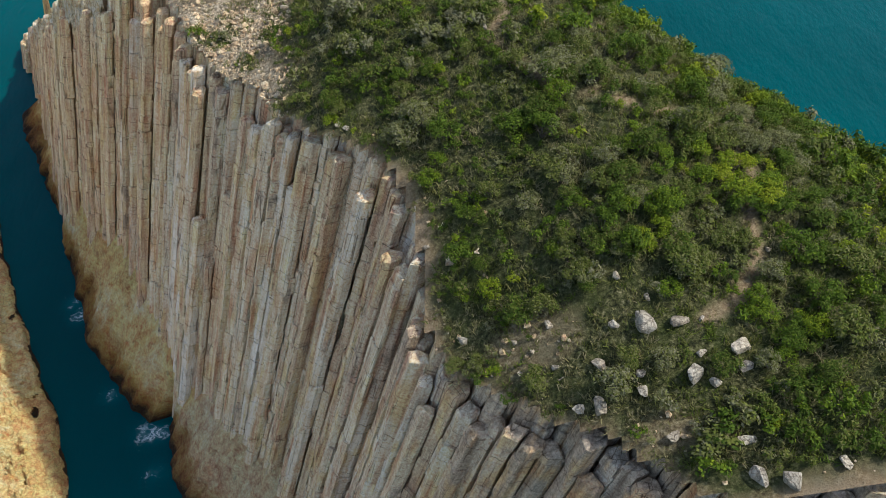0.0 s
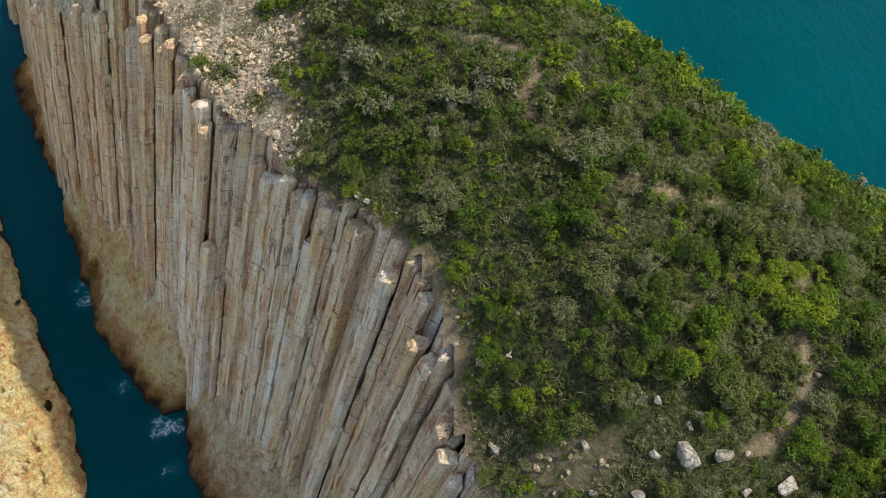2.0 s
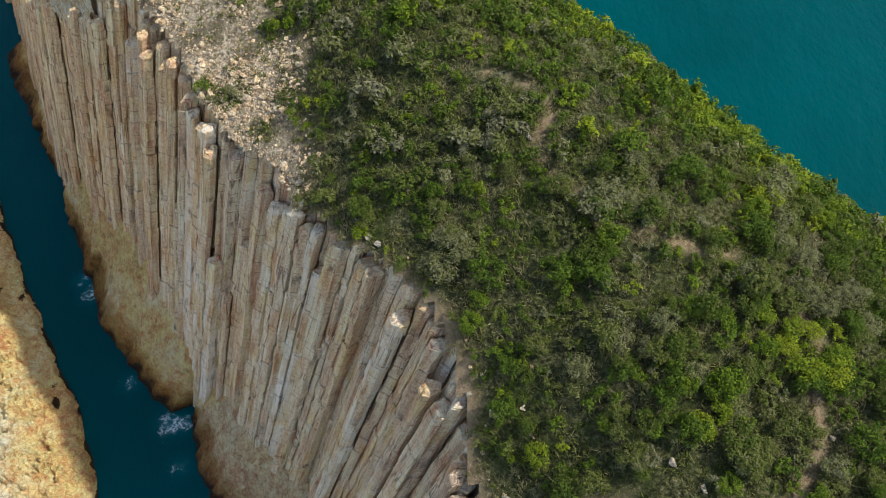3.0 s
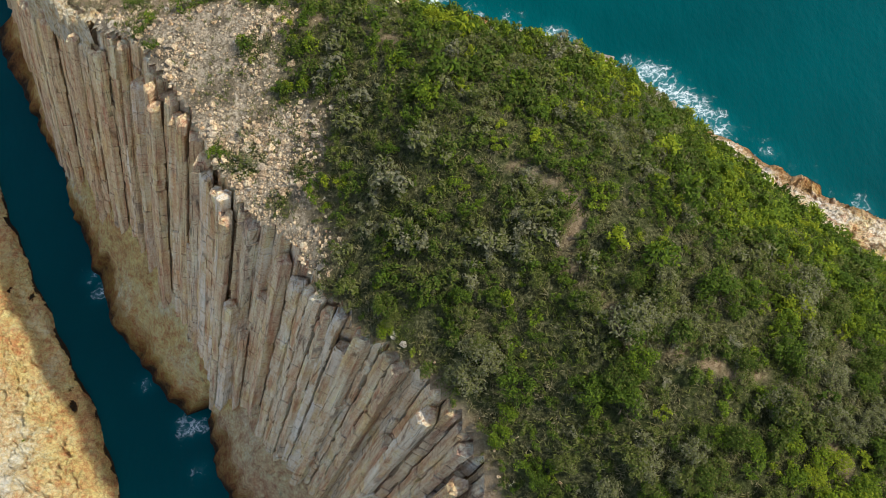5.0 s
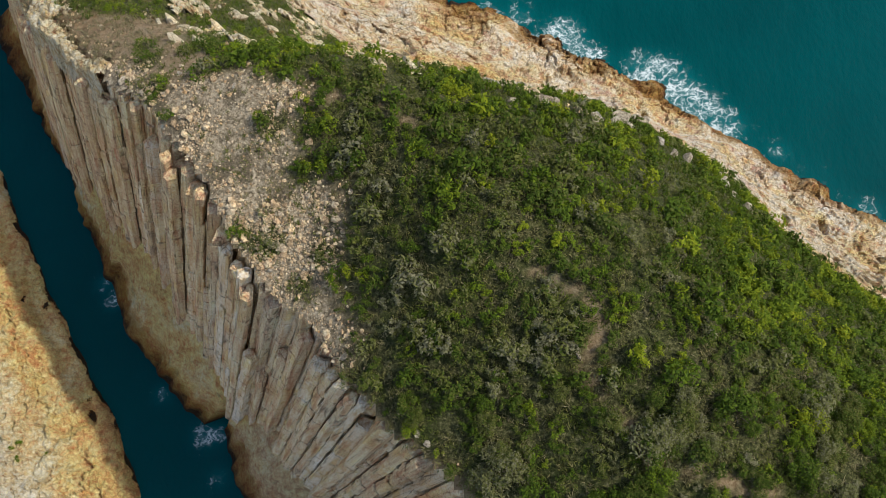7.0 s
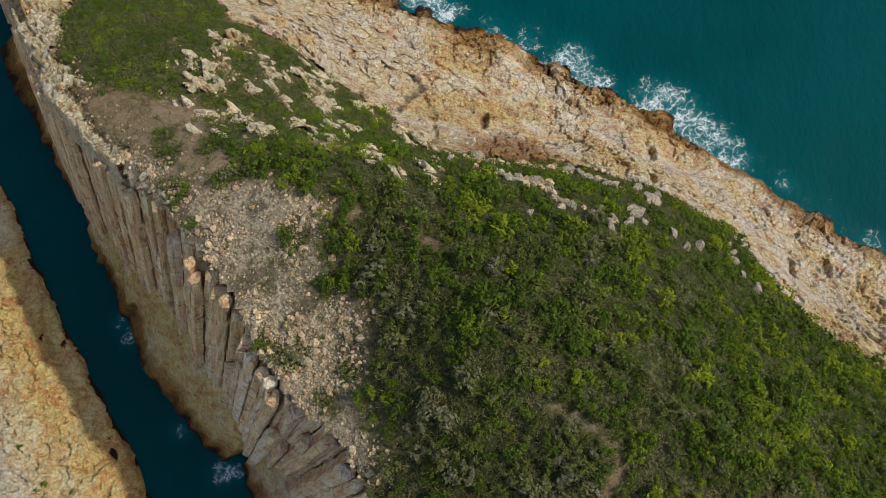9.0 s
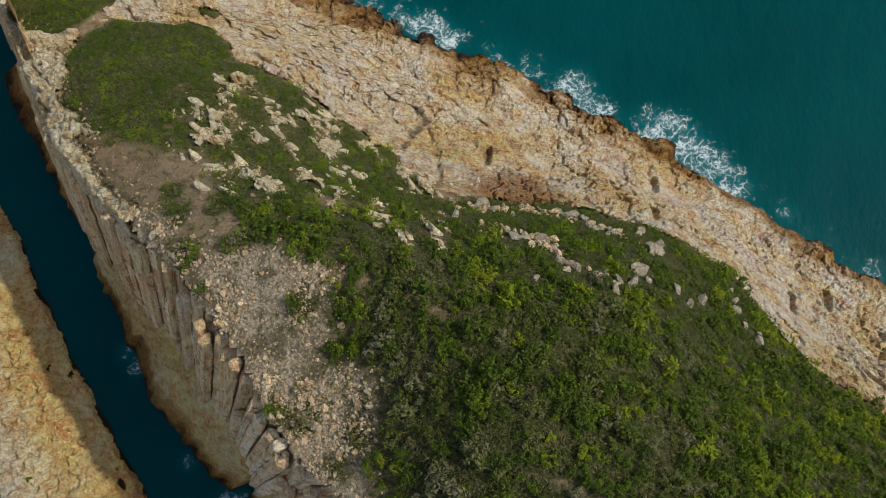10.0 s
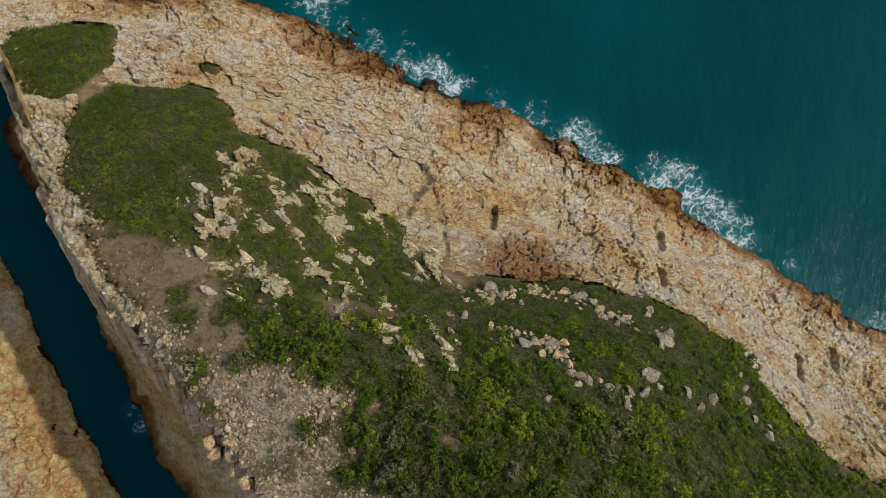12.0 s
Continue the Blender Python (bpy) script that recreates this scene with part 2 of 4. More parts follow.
def rock_height(x, y):
    """The surface of the bare rock: blocks at three sizes, open joints, clefts, crags and knobs."""
    z = height(x, y)
    shore = bare_rock(x, y, z)
    rim = rim_amount(x, y, z)
    crag = step(0.1, 0.8, outcrop_amount(x, y))
    a, ja = broken(x, y, 3.4, 201)
    c, jc = broken(x, y, 1.5, 211)
    e, je = broken(x, y, 0.7, 221)
    rough = 0.5 + 0.5 * step(-0.3, 0.4, wobble(x, y, 12, 231, 2))
    tilt = z + rough * (0.50 * a + 0.34 * c + 0.16 * e) + 0.16 * wobble(x, y, 1.1, 232, 3)
    tilt = tilt - rough * (0.85 * step(0.12, 0.0, ja) + 0.6 * step(0.16, 0.0, jc)) * step(-0.5, 0.1, wobble(x, y, 7, 233, 2))
    for k, line in enumerate(CLEFTS):
        tilt = tilt - (0.7 if k == 0 else 1.7) * step(0.75, 0.25, np.abs(off_line(x, y, line)) + 0.3 * wobble(x, y, 1.5, 240))
    tilt = tilt - 0.5 * vein_amount(x, y) + sum(h * step(1.1, 0.4, np.hypot((x - kx) / 1.3, y - ky) / r + 0.25 * wobble(x, y, 2, 242)) for kx, ky, r, h in KNOBS)
    tilt = tilt + rim * (0.35 + 0.9 * np.abs(wobble(x, y, 5, 236, 3)) + 0.25 * c) + crag * (0.42 + 0.30 * c + 0.30 * e)
    over = np.maximum(0, 0.5 - inland(x, y, z))
    keep = np.maximum(np.maximum(shore, rim), crag)
    return tilt - 0.15 - 0.9 * step(0.6, 0.15, keep) - 3.2 * over, keep, np.maximum(shore, rim)


def link_mesh(name, verts, faces, mat, parent=None, smooth=False):
    me = bpy.data.meshes.new(name)
    me.from_pydata(verts, [], faces)
    me.update()
    if smooth:
        me.polygons.foreach_set("use_smooth", [True] * len(me.polygons))
    me.materials.append(mat)
    ob = new(name, me)
    if parent:
        ob.parent = parent
    return ob


def sheet(name, xs, ys, zf, keep, mat, smooth=True):
    gx, gy = np.meshgrid(xs, ys)
    gz = zf(gx, gy)
    ok = keep(gx, gy, gz)
    nx = len(xs)
    idx = np.arange(gx.size).reshape(gx.shape)
    q = np.stack([idx[:-1, :-1], idx[:-1, 1:], idx[1:, 1:], idx[1:, :-1]], -1).reshape(-1, 4)
    good = ok.ravel()[q].all(1)
    q = q[good]
    used, inv = np.unique(q, return_inverse=True)
    v = np.stack([gx.ravel(), gy.ravel(), gz.ravel()], -1)[used]
    ob = link_mesh(name, v.tolist(), inv.reshape(-1, 4).tolist(), mat, smooth=smooth)
    return ob, v


def paint(ob, name, values):
    a = ob.data.attributes.new(name, "FLOAT", "POINT")
    a.data.foreach_set("value", np.asarray(values, np.float32))

# ---- materials of rock, water and plants ----
def stone_paint(m, variation, stain_top=3.4, lichen=0.5, cream=0.18, warm=False, zones=False, bank=False, joints=1.0):
    """Weathered tan, orange, pink and cream rock with a dark tide stain at the waterline."""
    n, l, b = m.node_tree.nodes, m.node_tree.links, m.node_tree.nodes["Principled BSDF"]
    g = n.new("ShaderNodeNewGeometry")
    pos = g.outputs["Position"]
    if variation == "object":
        rnd = n.new("ShaderNodeObjectInfo").outputs["Random"]
    else:
        rnd = g.outputs["Random Per Island"]
    big = noise_tex(n, l, pos, 0.07, 4, 0.6)
    mid = noise_tex(n, l, pos, 0.45, 6, 0.7)
    fine = noise_tex(n, l, pos, 3.0, 8, 0.75)
    lump = noise_tex(n, l, pos, 1.15, 7, 0.68)
    joint = cracks(n, l, pos, 0.9, 0.7, 0.07)
    hair = cracks(n, l, pos, 2.3, 0.7, 0.09)
    hue = ramp(n, l, big, [(0.34, (0.56, 0.38, 0.18)), (0.42, (0.70, 0.50, 0.27)), (0.49, (0.76, 0.60, 0.41)), (0.56, (0.80, 0.66, 0.49)), (0.66, (0.66, 0.47, 0.37))])
    if warm:
        hue = ramp(n, l, big, [(0.34, (0.54, 0.34, 0.14)), (0.45, (0.74, 0.48, 0.18)), (0.55, (0.80, 0.56, 0.24)), (0.64, (0.82, 0.66, 0.38))])
    gold = noise_tex(n, l, pos, 0.23, 5, 0.6)
    rich = 0.35 if warm else 0.7
    hue = mix(n, l, ramp(n, l, gold, [(0.50, (0, 0, 0)), (0.62, (rich, rich, rich))]), hue, (0.76, 0.48, 0.18))
    pink = 0.15 if warm else 0.7
    hue = mix(n, l, ramp(n, l, noise_tex(n, l, pos, 0.31, 5, 0.65), [(0.56, (0, 0, 0)), (0.66, (pink, pink, pink))]), hue, (0.62, 0.40, 0.30))
    if warm and not bank:                     # the buttress is pinkish
        hue = mix(n, l, attribute(n, "pink"), hue, mix(n, l, 0.45, hue, (0.56, 0.40, 0.30)))
    if zones:
        hue = mix(n, l, attribute(n, "pale"), hue, mix(n, l, ramp(n, l, gold, [(0.45, (0, 0, 0)), (0.6, (0.8, 0.8, 0.8))]), (0.82, 0.68, 0.46), (0.70, 0.52, 0.28)))
    own = ramp(n, l, rnd, [(0.0, (0.58, 0.40, 0.22)), (0.3, (0.76, 0.58, 0.36)), (0.6, (0.82, 0.70, 0.52)), (0.85, (0.70, 0.50, 0.36)), (1.0, (0.84, 0.74, 0.58))])
    c = mix(n, l, cream, hue, own)
    if bank:                                  # grey-white rock further inland, golden near the water
        inl = n.new("ShaderNodeVectorMath")
        inl.operation, inl.inputs[1].default_value = "DOT_PRODUCT", (-0.87, -0.48, 0)
        l.new(pos, inl.inputs[0])
        far_in = n.new("ShaderNodeMapRange")
        far_in.inputs["From Min"].default_value, far_in.inputs["From Max"].default_value = 21.0, 29.0
        l.new(plus(n, l, inl.outputs["Value"], gold, -9.0), far_in.inputs["Value"])
        c = mix(n, l, far_in.outputs[0], c, mix(n, l, lump, (0.62, 0.53, 0.39), (0.82, 0.76, 0.64)))
    c = mix(n, l, 0.8, c, ramp(n, l, mid, [(0.34, (0.28, 0.27, 0.25)), (0.48, (0.5, 0.5, 0.5)), (0.64, (0.68, 0.67, 0.66))]), "OVERLAY")
    c = mix(n, l, 0.7, c, ramp(n, l, fine, [(0.34, (0.25, 0.245, 0.235)), (0.5, (0.5, 0.5, 0.5)), (0.64, (0.72, 0.71, 0.70))]), "OVERLAY")
    c = mix(n, l, 0.85, c, ramp(n, l, lump, [(0.34, (0.25, 0.24, 0.23)), (0.48, (0.5, 0.5, 0.5)), (0.62, (0.70, 0.69, 0.68))]), "OVERLAY")
    patchy = ramp(n, l, noise_tex(n, l, pos, 0.16, 4, 0.65), [(0.38, (0, 0, 0)), (0.50, (joints, joints, joints))])
    c = mix(n, l, patchy, c, mix(n, l, 1.0, c, ramp(n, l, joint, [(0.0, (0.30, 0.22, 0.16)), (0.6, (0.85, 0.82, 0.78)), (1.0, (1, 1, 1))]), "MULTIPLY"))
    c = mix(n, l, 0.25, c, ramp(n, l, hair, [(0.0, (0.3, 0.24, 0.18)), (1.0, (1, 1, 1))]), "MULTIPLY")
    spots = noise_tex(n, l, pos, 0.33, 6, 0.75)
    c = mix(n, l, ramp(n, l, spots, [(0.62 - 0.06 * lichen, (0, 0, 0)), (0.70, (lichen, lichen, lichen))]), c, (0.13, 0.095, 0.07))
    if zones:
        c = mix(n, l, 1.0, c, mix(n, l, attribute(n, "brown"), (1, 1, 1), (0.60, 0.46, 0.38)), "MULTIPLY")
        c = mix(n, l, attribute(n, "vein"), c, mix(n, l, lump, (0.03, 0.024, 0.020), (0.13, 0.10, 0.08)))
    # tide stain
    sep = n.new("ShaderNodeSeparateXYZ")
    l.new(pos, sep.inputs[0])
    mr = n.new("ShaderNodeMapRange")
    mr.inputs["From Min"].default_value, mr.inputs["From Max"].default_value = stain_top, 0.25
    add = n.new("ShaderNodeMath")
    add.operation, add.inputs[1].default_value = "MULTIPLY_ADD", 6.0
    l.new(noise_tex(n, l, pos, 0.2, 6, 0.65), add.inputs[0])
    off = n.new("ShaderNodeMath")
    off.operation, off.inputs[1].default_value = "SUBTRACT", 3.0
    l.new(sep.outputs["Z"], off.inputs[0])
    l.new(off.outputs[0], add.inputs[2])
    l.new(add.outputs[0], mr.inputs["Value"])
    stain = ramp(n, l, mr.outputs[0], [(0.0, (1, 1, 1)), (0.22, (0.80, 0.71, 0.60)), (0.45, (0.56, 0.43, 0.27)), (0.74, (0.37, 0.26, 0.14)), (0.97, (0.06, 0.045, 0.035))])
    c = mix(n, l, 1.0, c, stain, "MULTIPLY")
    l.new(c, b.inputs["Base Color"])
    rel = plus(n, l, plus(n, l, plus(n, l, plus(n, l, mid, lump, 1.6), fine, 0.6), joint, 0.15 * joints), hair, 0.1)
    bump(n, l, b, rel, 1.0, 0.6)


m_blocks = material("jointed_shore_rock")[0]
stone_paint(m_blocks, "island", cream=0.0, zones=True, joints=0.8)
m_block = material("shore_rock_block")[0]
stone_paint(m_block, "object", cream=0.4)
m_apron = material("cliff_foot_rock")[0]
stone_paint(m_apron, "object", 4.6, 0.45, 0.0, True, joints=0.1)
m_bank = material("opposite_shore_rock")[0]
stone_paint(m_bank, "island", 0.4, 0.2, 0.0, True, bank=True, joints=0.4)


def pale_stone(name, variation, tint=(1, 1, 1), even=0.0):
    m, n, l, b = material(name)
    g = n.new("ShaderNodeNewGeometry")
    rnd = n.new("ShaderNodeObjectInfo").outputs["Random"] if variation == "object" else g.outputs["Random Per Island"]
    own = ramp(n, l, rnd, [(0.0, (0.25, 0.20, 0.15)), (0.35, (0.42, 0.355, 0.27)), (0.6, (0.35, 0.33, 0.30)), (0.85, (0.54, 0.47, 0.37)), (1.0, (0.34, 0.25, 0.16))])
    own = mix(n, l, even, own, (0.47, 0.42, 0.345))
    own = mix(n, l, 1.0, own, tint, "MULTIPLY")
    chips = cracks(n, l, g.outputs["Position"], 2.2, 0.7, 0.08)
    fine = noise_tex(n, l, g.outputs["Position"], 3.0, 7, 0.7)
    c = mix(n, l, 0.7, own, ramp(n, l, fine, [(0.32, (0.2, 0.19, 0.17)), (0.5, (0.5, 0.5, 0.5)), (0.7, (0.72, 0.72, 0.70))]), "OVERLAY")
    c = mix(n, l, 0.8, c, ramp(n, l, chips, [(0.0, (0.5, 0.46, 0.42)), (1.0, (1, 1, 1))]), "MULTIPLY")
    l.new(c, b.inputs["Base Color"])
    bump(n, l, b, plus(n, l, fine, chips, 0.3), 1.0, 0.25)
    return m


m_stones = pale_stone("loose_pale_stones", "island", (1.55, 1.33, 1.03))
m_boulder = pale_stone("weathered_grey_boulder", "object", (1.0, 0.95, 0.88), 0.5)
m_crag = pale_stone("pale_crag_rock", "object", (1.6, 1.48, 1.22), 0.5)

# island ground: dark soil with litter under the plants, deepened for shaded gaps; crumbly pale stone where it is bare
m_ground, n, l, b = material("island_soil_and_rock", 0.95)
g = n.new("ShaderNodeNewGeometry")
pos = g.outputs["Position"]
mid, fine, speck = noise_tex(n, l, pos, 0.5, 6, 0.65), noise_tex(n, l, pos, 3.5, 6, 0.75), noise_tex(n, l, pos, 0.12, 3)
# lowest stops go near black, painting shade between shrubs into the soil colour
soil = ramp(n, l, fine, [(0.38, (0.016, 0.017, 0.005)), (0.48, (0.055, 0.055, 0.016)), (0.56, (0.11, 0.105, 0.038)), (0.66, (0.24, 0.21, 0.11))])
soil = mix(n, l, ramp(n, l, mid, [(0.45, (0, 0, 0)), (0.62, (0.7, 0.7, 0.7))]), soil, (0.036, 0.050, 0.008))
gravel = ramp(n, l, fine, [(0.36, (0.11, 0.08, 0.05)), (0.46, (0.30, 0.23, 0.145)), (0.54, (0.47, 0.37, 0.25)), (0.66, (0.64, 0.53, 0.38))])
rockc = ramp(n, l, mid, [(0.35, (0.16, 0.085, 0.035)), (0.5, (0.30, 0.19, 0.095)), (0.66, (0.40, 0.30, 0.19))])
gravel = mix(n, l, ramp(n, l, mid, [(0.47, (0, 0, 0)), (0.58, (0.85, 0.85, 0.85))]), gravel, mix(n, l, ramp(n, l, noise_tex(n, l, pos, 9, 5, 0.75), [(0.4, (0, 0, 0)), (0.6, (1, 1, 1))]), (0.06, 0.045, 0.026), (0.24, 0.18, 0.11)))
base = mix(n, l, attribute(n, "gravel"), rockc, gravel)
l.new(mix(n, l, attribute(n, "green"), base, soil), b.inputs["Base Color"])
bump(n, l, b, fine, 1.0, 0.3)

# columns
m_column, n, l, b = material("columnar_rock", 0.92)
g = n.new("ShaderNodeNewGeometry")
info = n.new("ShaderNodeObjectInfo")
pos = g.outputs["Position"]


def along_axis(sx, sz):
    """Coordinates that run with the leaning columns: sx across, sz along."""
    mp = n.new("ShaderNodeMapping")
    mp.vector_type = "TEXTURE"
    mp.inputs["Rotation"].default_value = (radians(-2.3), radians(15.6), 0)
    mp.inputs["Scale"].default_value = (1 / sx, 1 / sx, 1 / sz)
    l.new(pos, mp.inputs["Vector"])
    return mp.outputs["Vector"]


def shifted(vec):
    """The same pattern moved along for each column, so that joints don't run on from one to the next."""
    k = n.new("ShaderNodeVectorMath")
    k.operation = "MULTIPLY_ADD"
    k.inputs[1].default_value = (0, 0, 60)
    cmb = n.new("ShaderNodeCombineXYZ")
    l.new(info.outputs["Random"], cmb.inputs[2])
    l.new(cmb.outputs[0], k.inputs[0])
    l.new(vec, k.inputs[2])
    return k.outputs[0]


own = ramp(n, l, info.outputs["Random"], [(0.0, (0.60, 0.43, 0.26)), (0.15, (0.78, 0.65, 0.48)), (0.3, (0.62, 0.44, 0.27)), (0.45, (0.74, 0.65, 0.53)), (0.6, (0.80, 0.68, 0.50)), (0.75, (0.58, 0.42, 0.28)), (0.9, (0.74, 0.58, 0.39)), (1.0, (0.68, 0.57, 0.46))])
ochre = ramp(n, l, info.outputs["Random"], [(0.0, (0.53, 0.36, 0.20)), (0.2, (0.80, 0.60, 0.38)), (0.4, (0.62, 0.43, 0.26)), (0.6, (0.82, 0.66, 0.46)), (0.8, (0.57, 0.40, 0.25)), (1.0, (0.74, 0.54, 0.31))])
streak = noise_tex(n, l, along_axis(1.8, 0.12), 1.0, 5, 0.6)
patch = noise_tex(n, l, along_axis(0.5, 0.16), 1.0, 5, 0.65)
wide = noise_tex(n, l, along_axis(0.085, 0.05), 1.0, 3, 0.5)
fine = noise_tex(n, l, pos, 5.0, 8, 0.75)
joint = n.new("ShaderNodeTexVoronoi")                # cross joints, at uneven steps along each column
joint.voronoi_dimensions, joint.feature = "1D", "DISTANCE_TO_EDGE"
joint.inputs["Scale"].default_value = 0.62
axis = n.new("ShaderNodeSeparateXYZ")
l.new(shifted(along_axis(1.0, 1.0)), axis.inputs[0])
l.new(plus(n, l, axis.outputs["Z"], noise_tex(n, l, pos, 0.9, 3), 0.9), joint.inputs["W"])
level = n.new("ShaderNodeMapRange")
level.inputs["From Max"].default_value = 0.035
l.new(joint.outputs["Distance"], level.inputs["Value"])
level = level.outputs[0]
split = cracks(n, l, shifted(along_axis(1.3, 0.05)), 1.0, 0.10, 0.035)
sp = n.new("ShaderNodeSeparateXYZ")
l.new(pos, sp.inputs[0])
north = n.new("ShaderNodeMapRange")
north.inputs["From Min"].default_value, north.inputs["From Max"].default_value = 48, 84
l.new(sp.outputs["Y"], north.inputs["Value"])
rust = plus(n, l, plus(n, l, north.outputs[0], wide, 2.4), wide, 0.0)
low = n.new("ShaderNodeMath")
low.operation, low.inputs[1].default_value = "SUBTRACT", 1.25
l.new(rust, low.inputs[0])
c = mix(n, l, ramp(n, l, low.outputs[0], [(0.0, (0, 0, 0)), (0.75, (1, 1, 1))]), own, ochre)
# columns blend towards dark grey-brown from x = -8 eastwards
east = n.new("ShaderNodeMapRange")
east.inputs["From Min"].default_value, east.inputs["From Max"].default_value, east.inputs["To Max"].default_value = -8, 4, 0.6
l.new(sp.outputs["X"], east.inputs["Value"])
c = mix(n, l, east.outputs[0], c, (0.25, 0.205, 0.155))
c = mix(n, l, ramp(n, l, patch, [(0.50, (0, 0, 0)), (0.62, (0.75, 0.75, 0.75))]), c, (0.62, 0.41, 0.19))
c = mix(n, l, ramp(n, l, patch, [(0.30, (0.7, 0.7, 0.7)), (0.40, (0, 0, 0))]), c, (0.27, 0.21, 0.16))
c = mix(n, l, 0.8, c, ramp(n, l, streak, [(0.33, (0.27, 0.23, 0.20)), (0.48, (0.5, 0.5, 0.5)), (0.65, (0.78, 0.77, 0.76))]), "OVERLAY")
c = mix(n, l, 0.8, c, ramp(n, l, fine, [(0.36, (0.24, 0.22, 0.20)), (0.49, (0.5, 0.5, 0.5)), (0.64, (0.78, 0.78, 0.78))]), "OVERLAY")
some = ramp(n, l, noise_tex(n, l, pos, 0.5, 3), [(0.42, (0, 0, 0)), (0.58, (0.9, 0.9, 0.9))])
c = mix(n, l, some, c, mix(n, l, 1.0, c, ramp(n, l, level, [(0.0, (0.16, 0.12, 0.10)), (0.6, (0.8, 0.78, 0.75)), (1.0, (1, 1, 1))]), "MULTIPLY"))
more = ramp(n, l, noise_tex(n, l, pos, 0.37, 3), [(0.45, (0, 0, 0)), (0.6, (0.9, 0.9, 0.9))])
c = mix(n, l, more, c, mix(n, l, 1.0, c, ramp(n, l, split, [(0.0, (0.25, 0.20, 0.16)), (1.0, (1, 1, 1))]), "MULTIPLY"))
c = mix(n, l, 1.0, c, (0.97, 0.93, 0.90), "MULTIPLY")
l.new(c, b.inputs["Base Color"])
rel = plus(n, l, plus(n, l, plus(n, l, streak, fine, 0.7), level, 0.3), split, 0.2)
bump(n, l, b, rel, 1.0, 0.2)

# sea
m_sea, n, l, b = material("sea_water", 0.14)
b.inputs["Specular IOR Level"].default_value = 0.12
b.inputs["IOR"].default_value = 1.33
g = n.new("ShaderNodeNewGeometry")
pos = g.outputs["Position"]
mp = n.new("ShaderNodeMapping")
mp.inputs["Rotation"].default_value = (0, 0, radians(35))
mp.inputs["Scale"].default_value = (1.0, 0.45, 1.0)
l.new(pos, mp.inputs["Vector"])
swell = noise_tex(n, l, mp.outputs["Vector"], 0.22, 3, 0.5)
chop = noise_tex(n, l, mp.outputs["Vector"], 1.3, 6, 0.62)
drift = noise_tex(n, l, pos, 0.02, 4, 0.6)
water = ramp(n, l, drift, [(0.35, (0.0001, 0.040, 0.043)), (0.65, (0.0001, 0.055, 0.058))])
foam = attribute(n, "foam")
lace = noise_tex(n, l, pos, 0.40, 6, 0.62)


def threads(scale, detail, wide):
    """Thin winding threads of froth."""
    return ramp(n, l, noise_tex(n, l, pos, scale, detail, 0.55), [(0.5 - wide, (0, 0, 0)), (0.49, (1, 1, 1)), (0.51, (1, 1, 1)), (0.5 + wide, (0, 0, 0))])


web, web2 = threads(0.55, 7, 0.028), threads(1.2, 6, 0.04)
spread = plus(n, l, foam, lace, 1.9)                 # where the surf reaches


def past(value, start, end):
    r = n.new("ShaderNodeMapRange")
    r.inputs["From Min"].default_value, r.inputs["From Max"].default_value = start, end
    l.new(value, r.inputs["Value"])
    return r.outputs[0]


strand = mix(n, l, past(spread, 1.20, 1.62), (0, 0, 0), mix(n, l, web, (0.05, 0.05, 0.05), (0.75, 0.75, 0.75)))
strand2 = mix(n, l, past(spread, 1.36, 1.72), (0, 0, 0), mix(n, l, web2, (0.10, 0.10, 0.10), (0.65, 0.65, 0.65)))
white = mix(n, l, 1.0, mix(n, l, 1.0, strand, strand2, "LIGHTEN"), mix(n, l, past(spread, 1.66, 2.0), (0, 0, 0), (0.95, 0.95, 0.95)), "LIGHTEN")
white = mix(n, l, past(foam, 0.03, 0.16), (0, 0, 0), white)
milky = mix(n, l, foam, water, (0.004, 0.12, 0.13))
l.new(mix(n, l, white, milky, (0.78, 0.82, 0.82)), b.inputs["Base Color"])
rr = n.new("ShaderNodeMapRange")
rr.inputs["To Min"].default_value, rr.inputs["To Max"].default_value = 0.14, 0.8
l.new(white, rr.inputs["Value"])
l.new(rr.outputs[0], b.inputs["Roughness"])
hh = n.new("ShaderNodeMath")
hh.operation, hh.inputs[1].default_value = "MULTIPLY_ADD", 2.5
l.new(swell, hh.inputs[0])
l.new(chop, hh.inputs[2])
bump(n, l, b, hh.outputs[0], 0.35, 0.35)


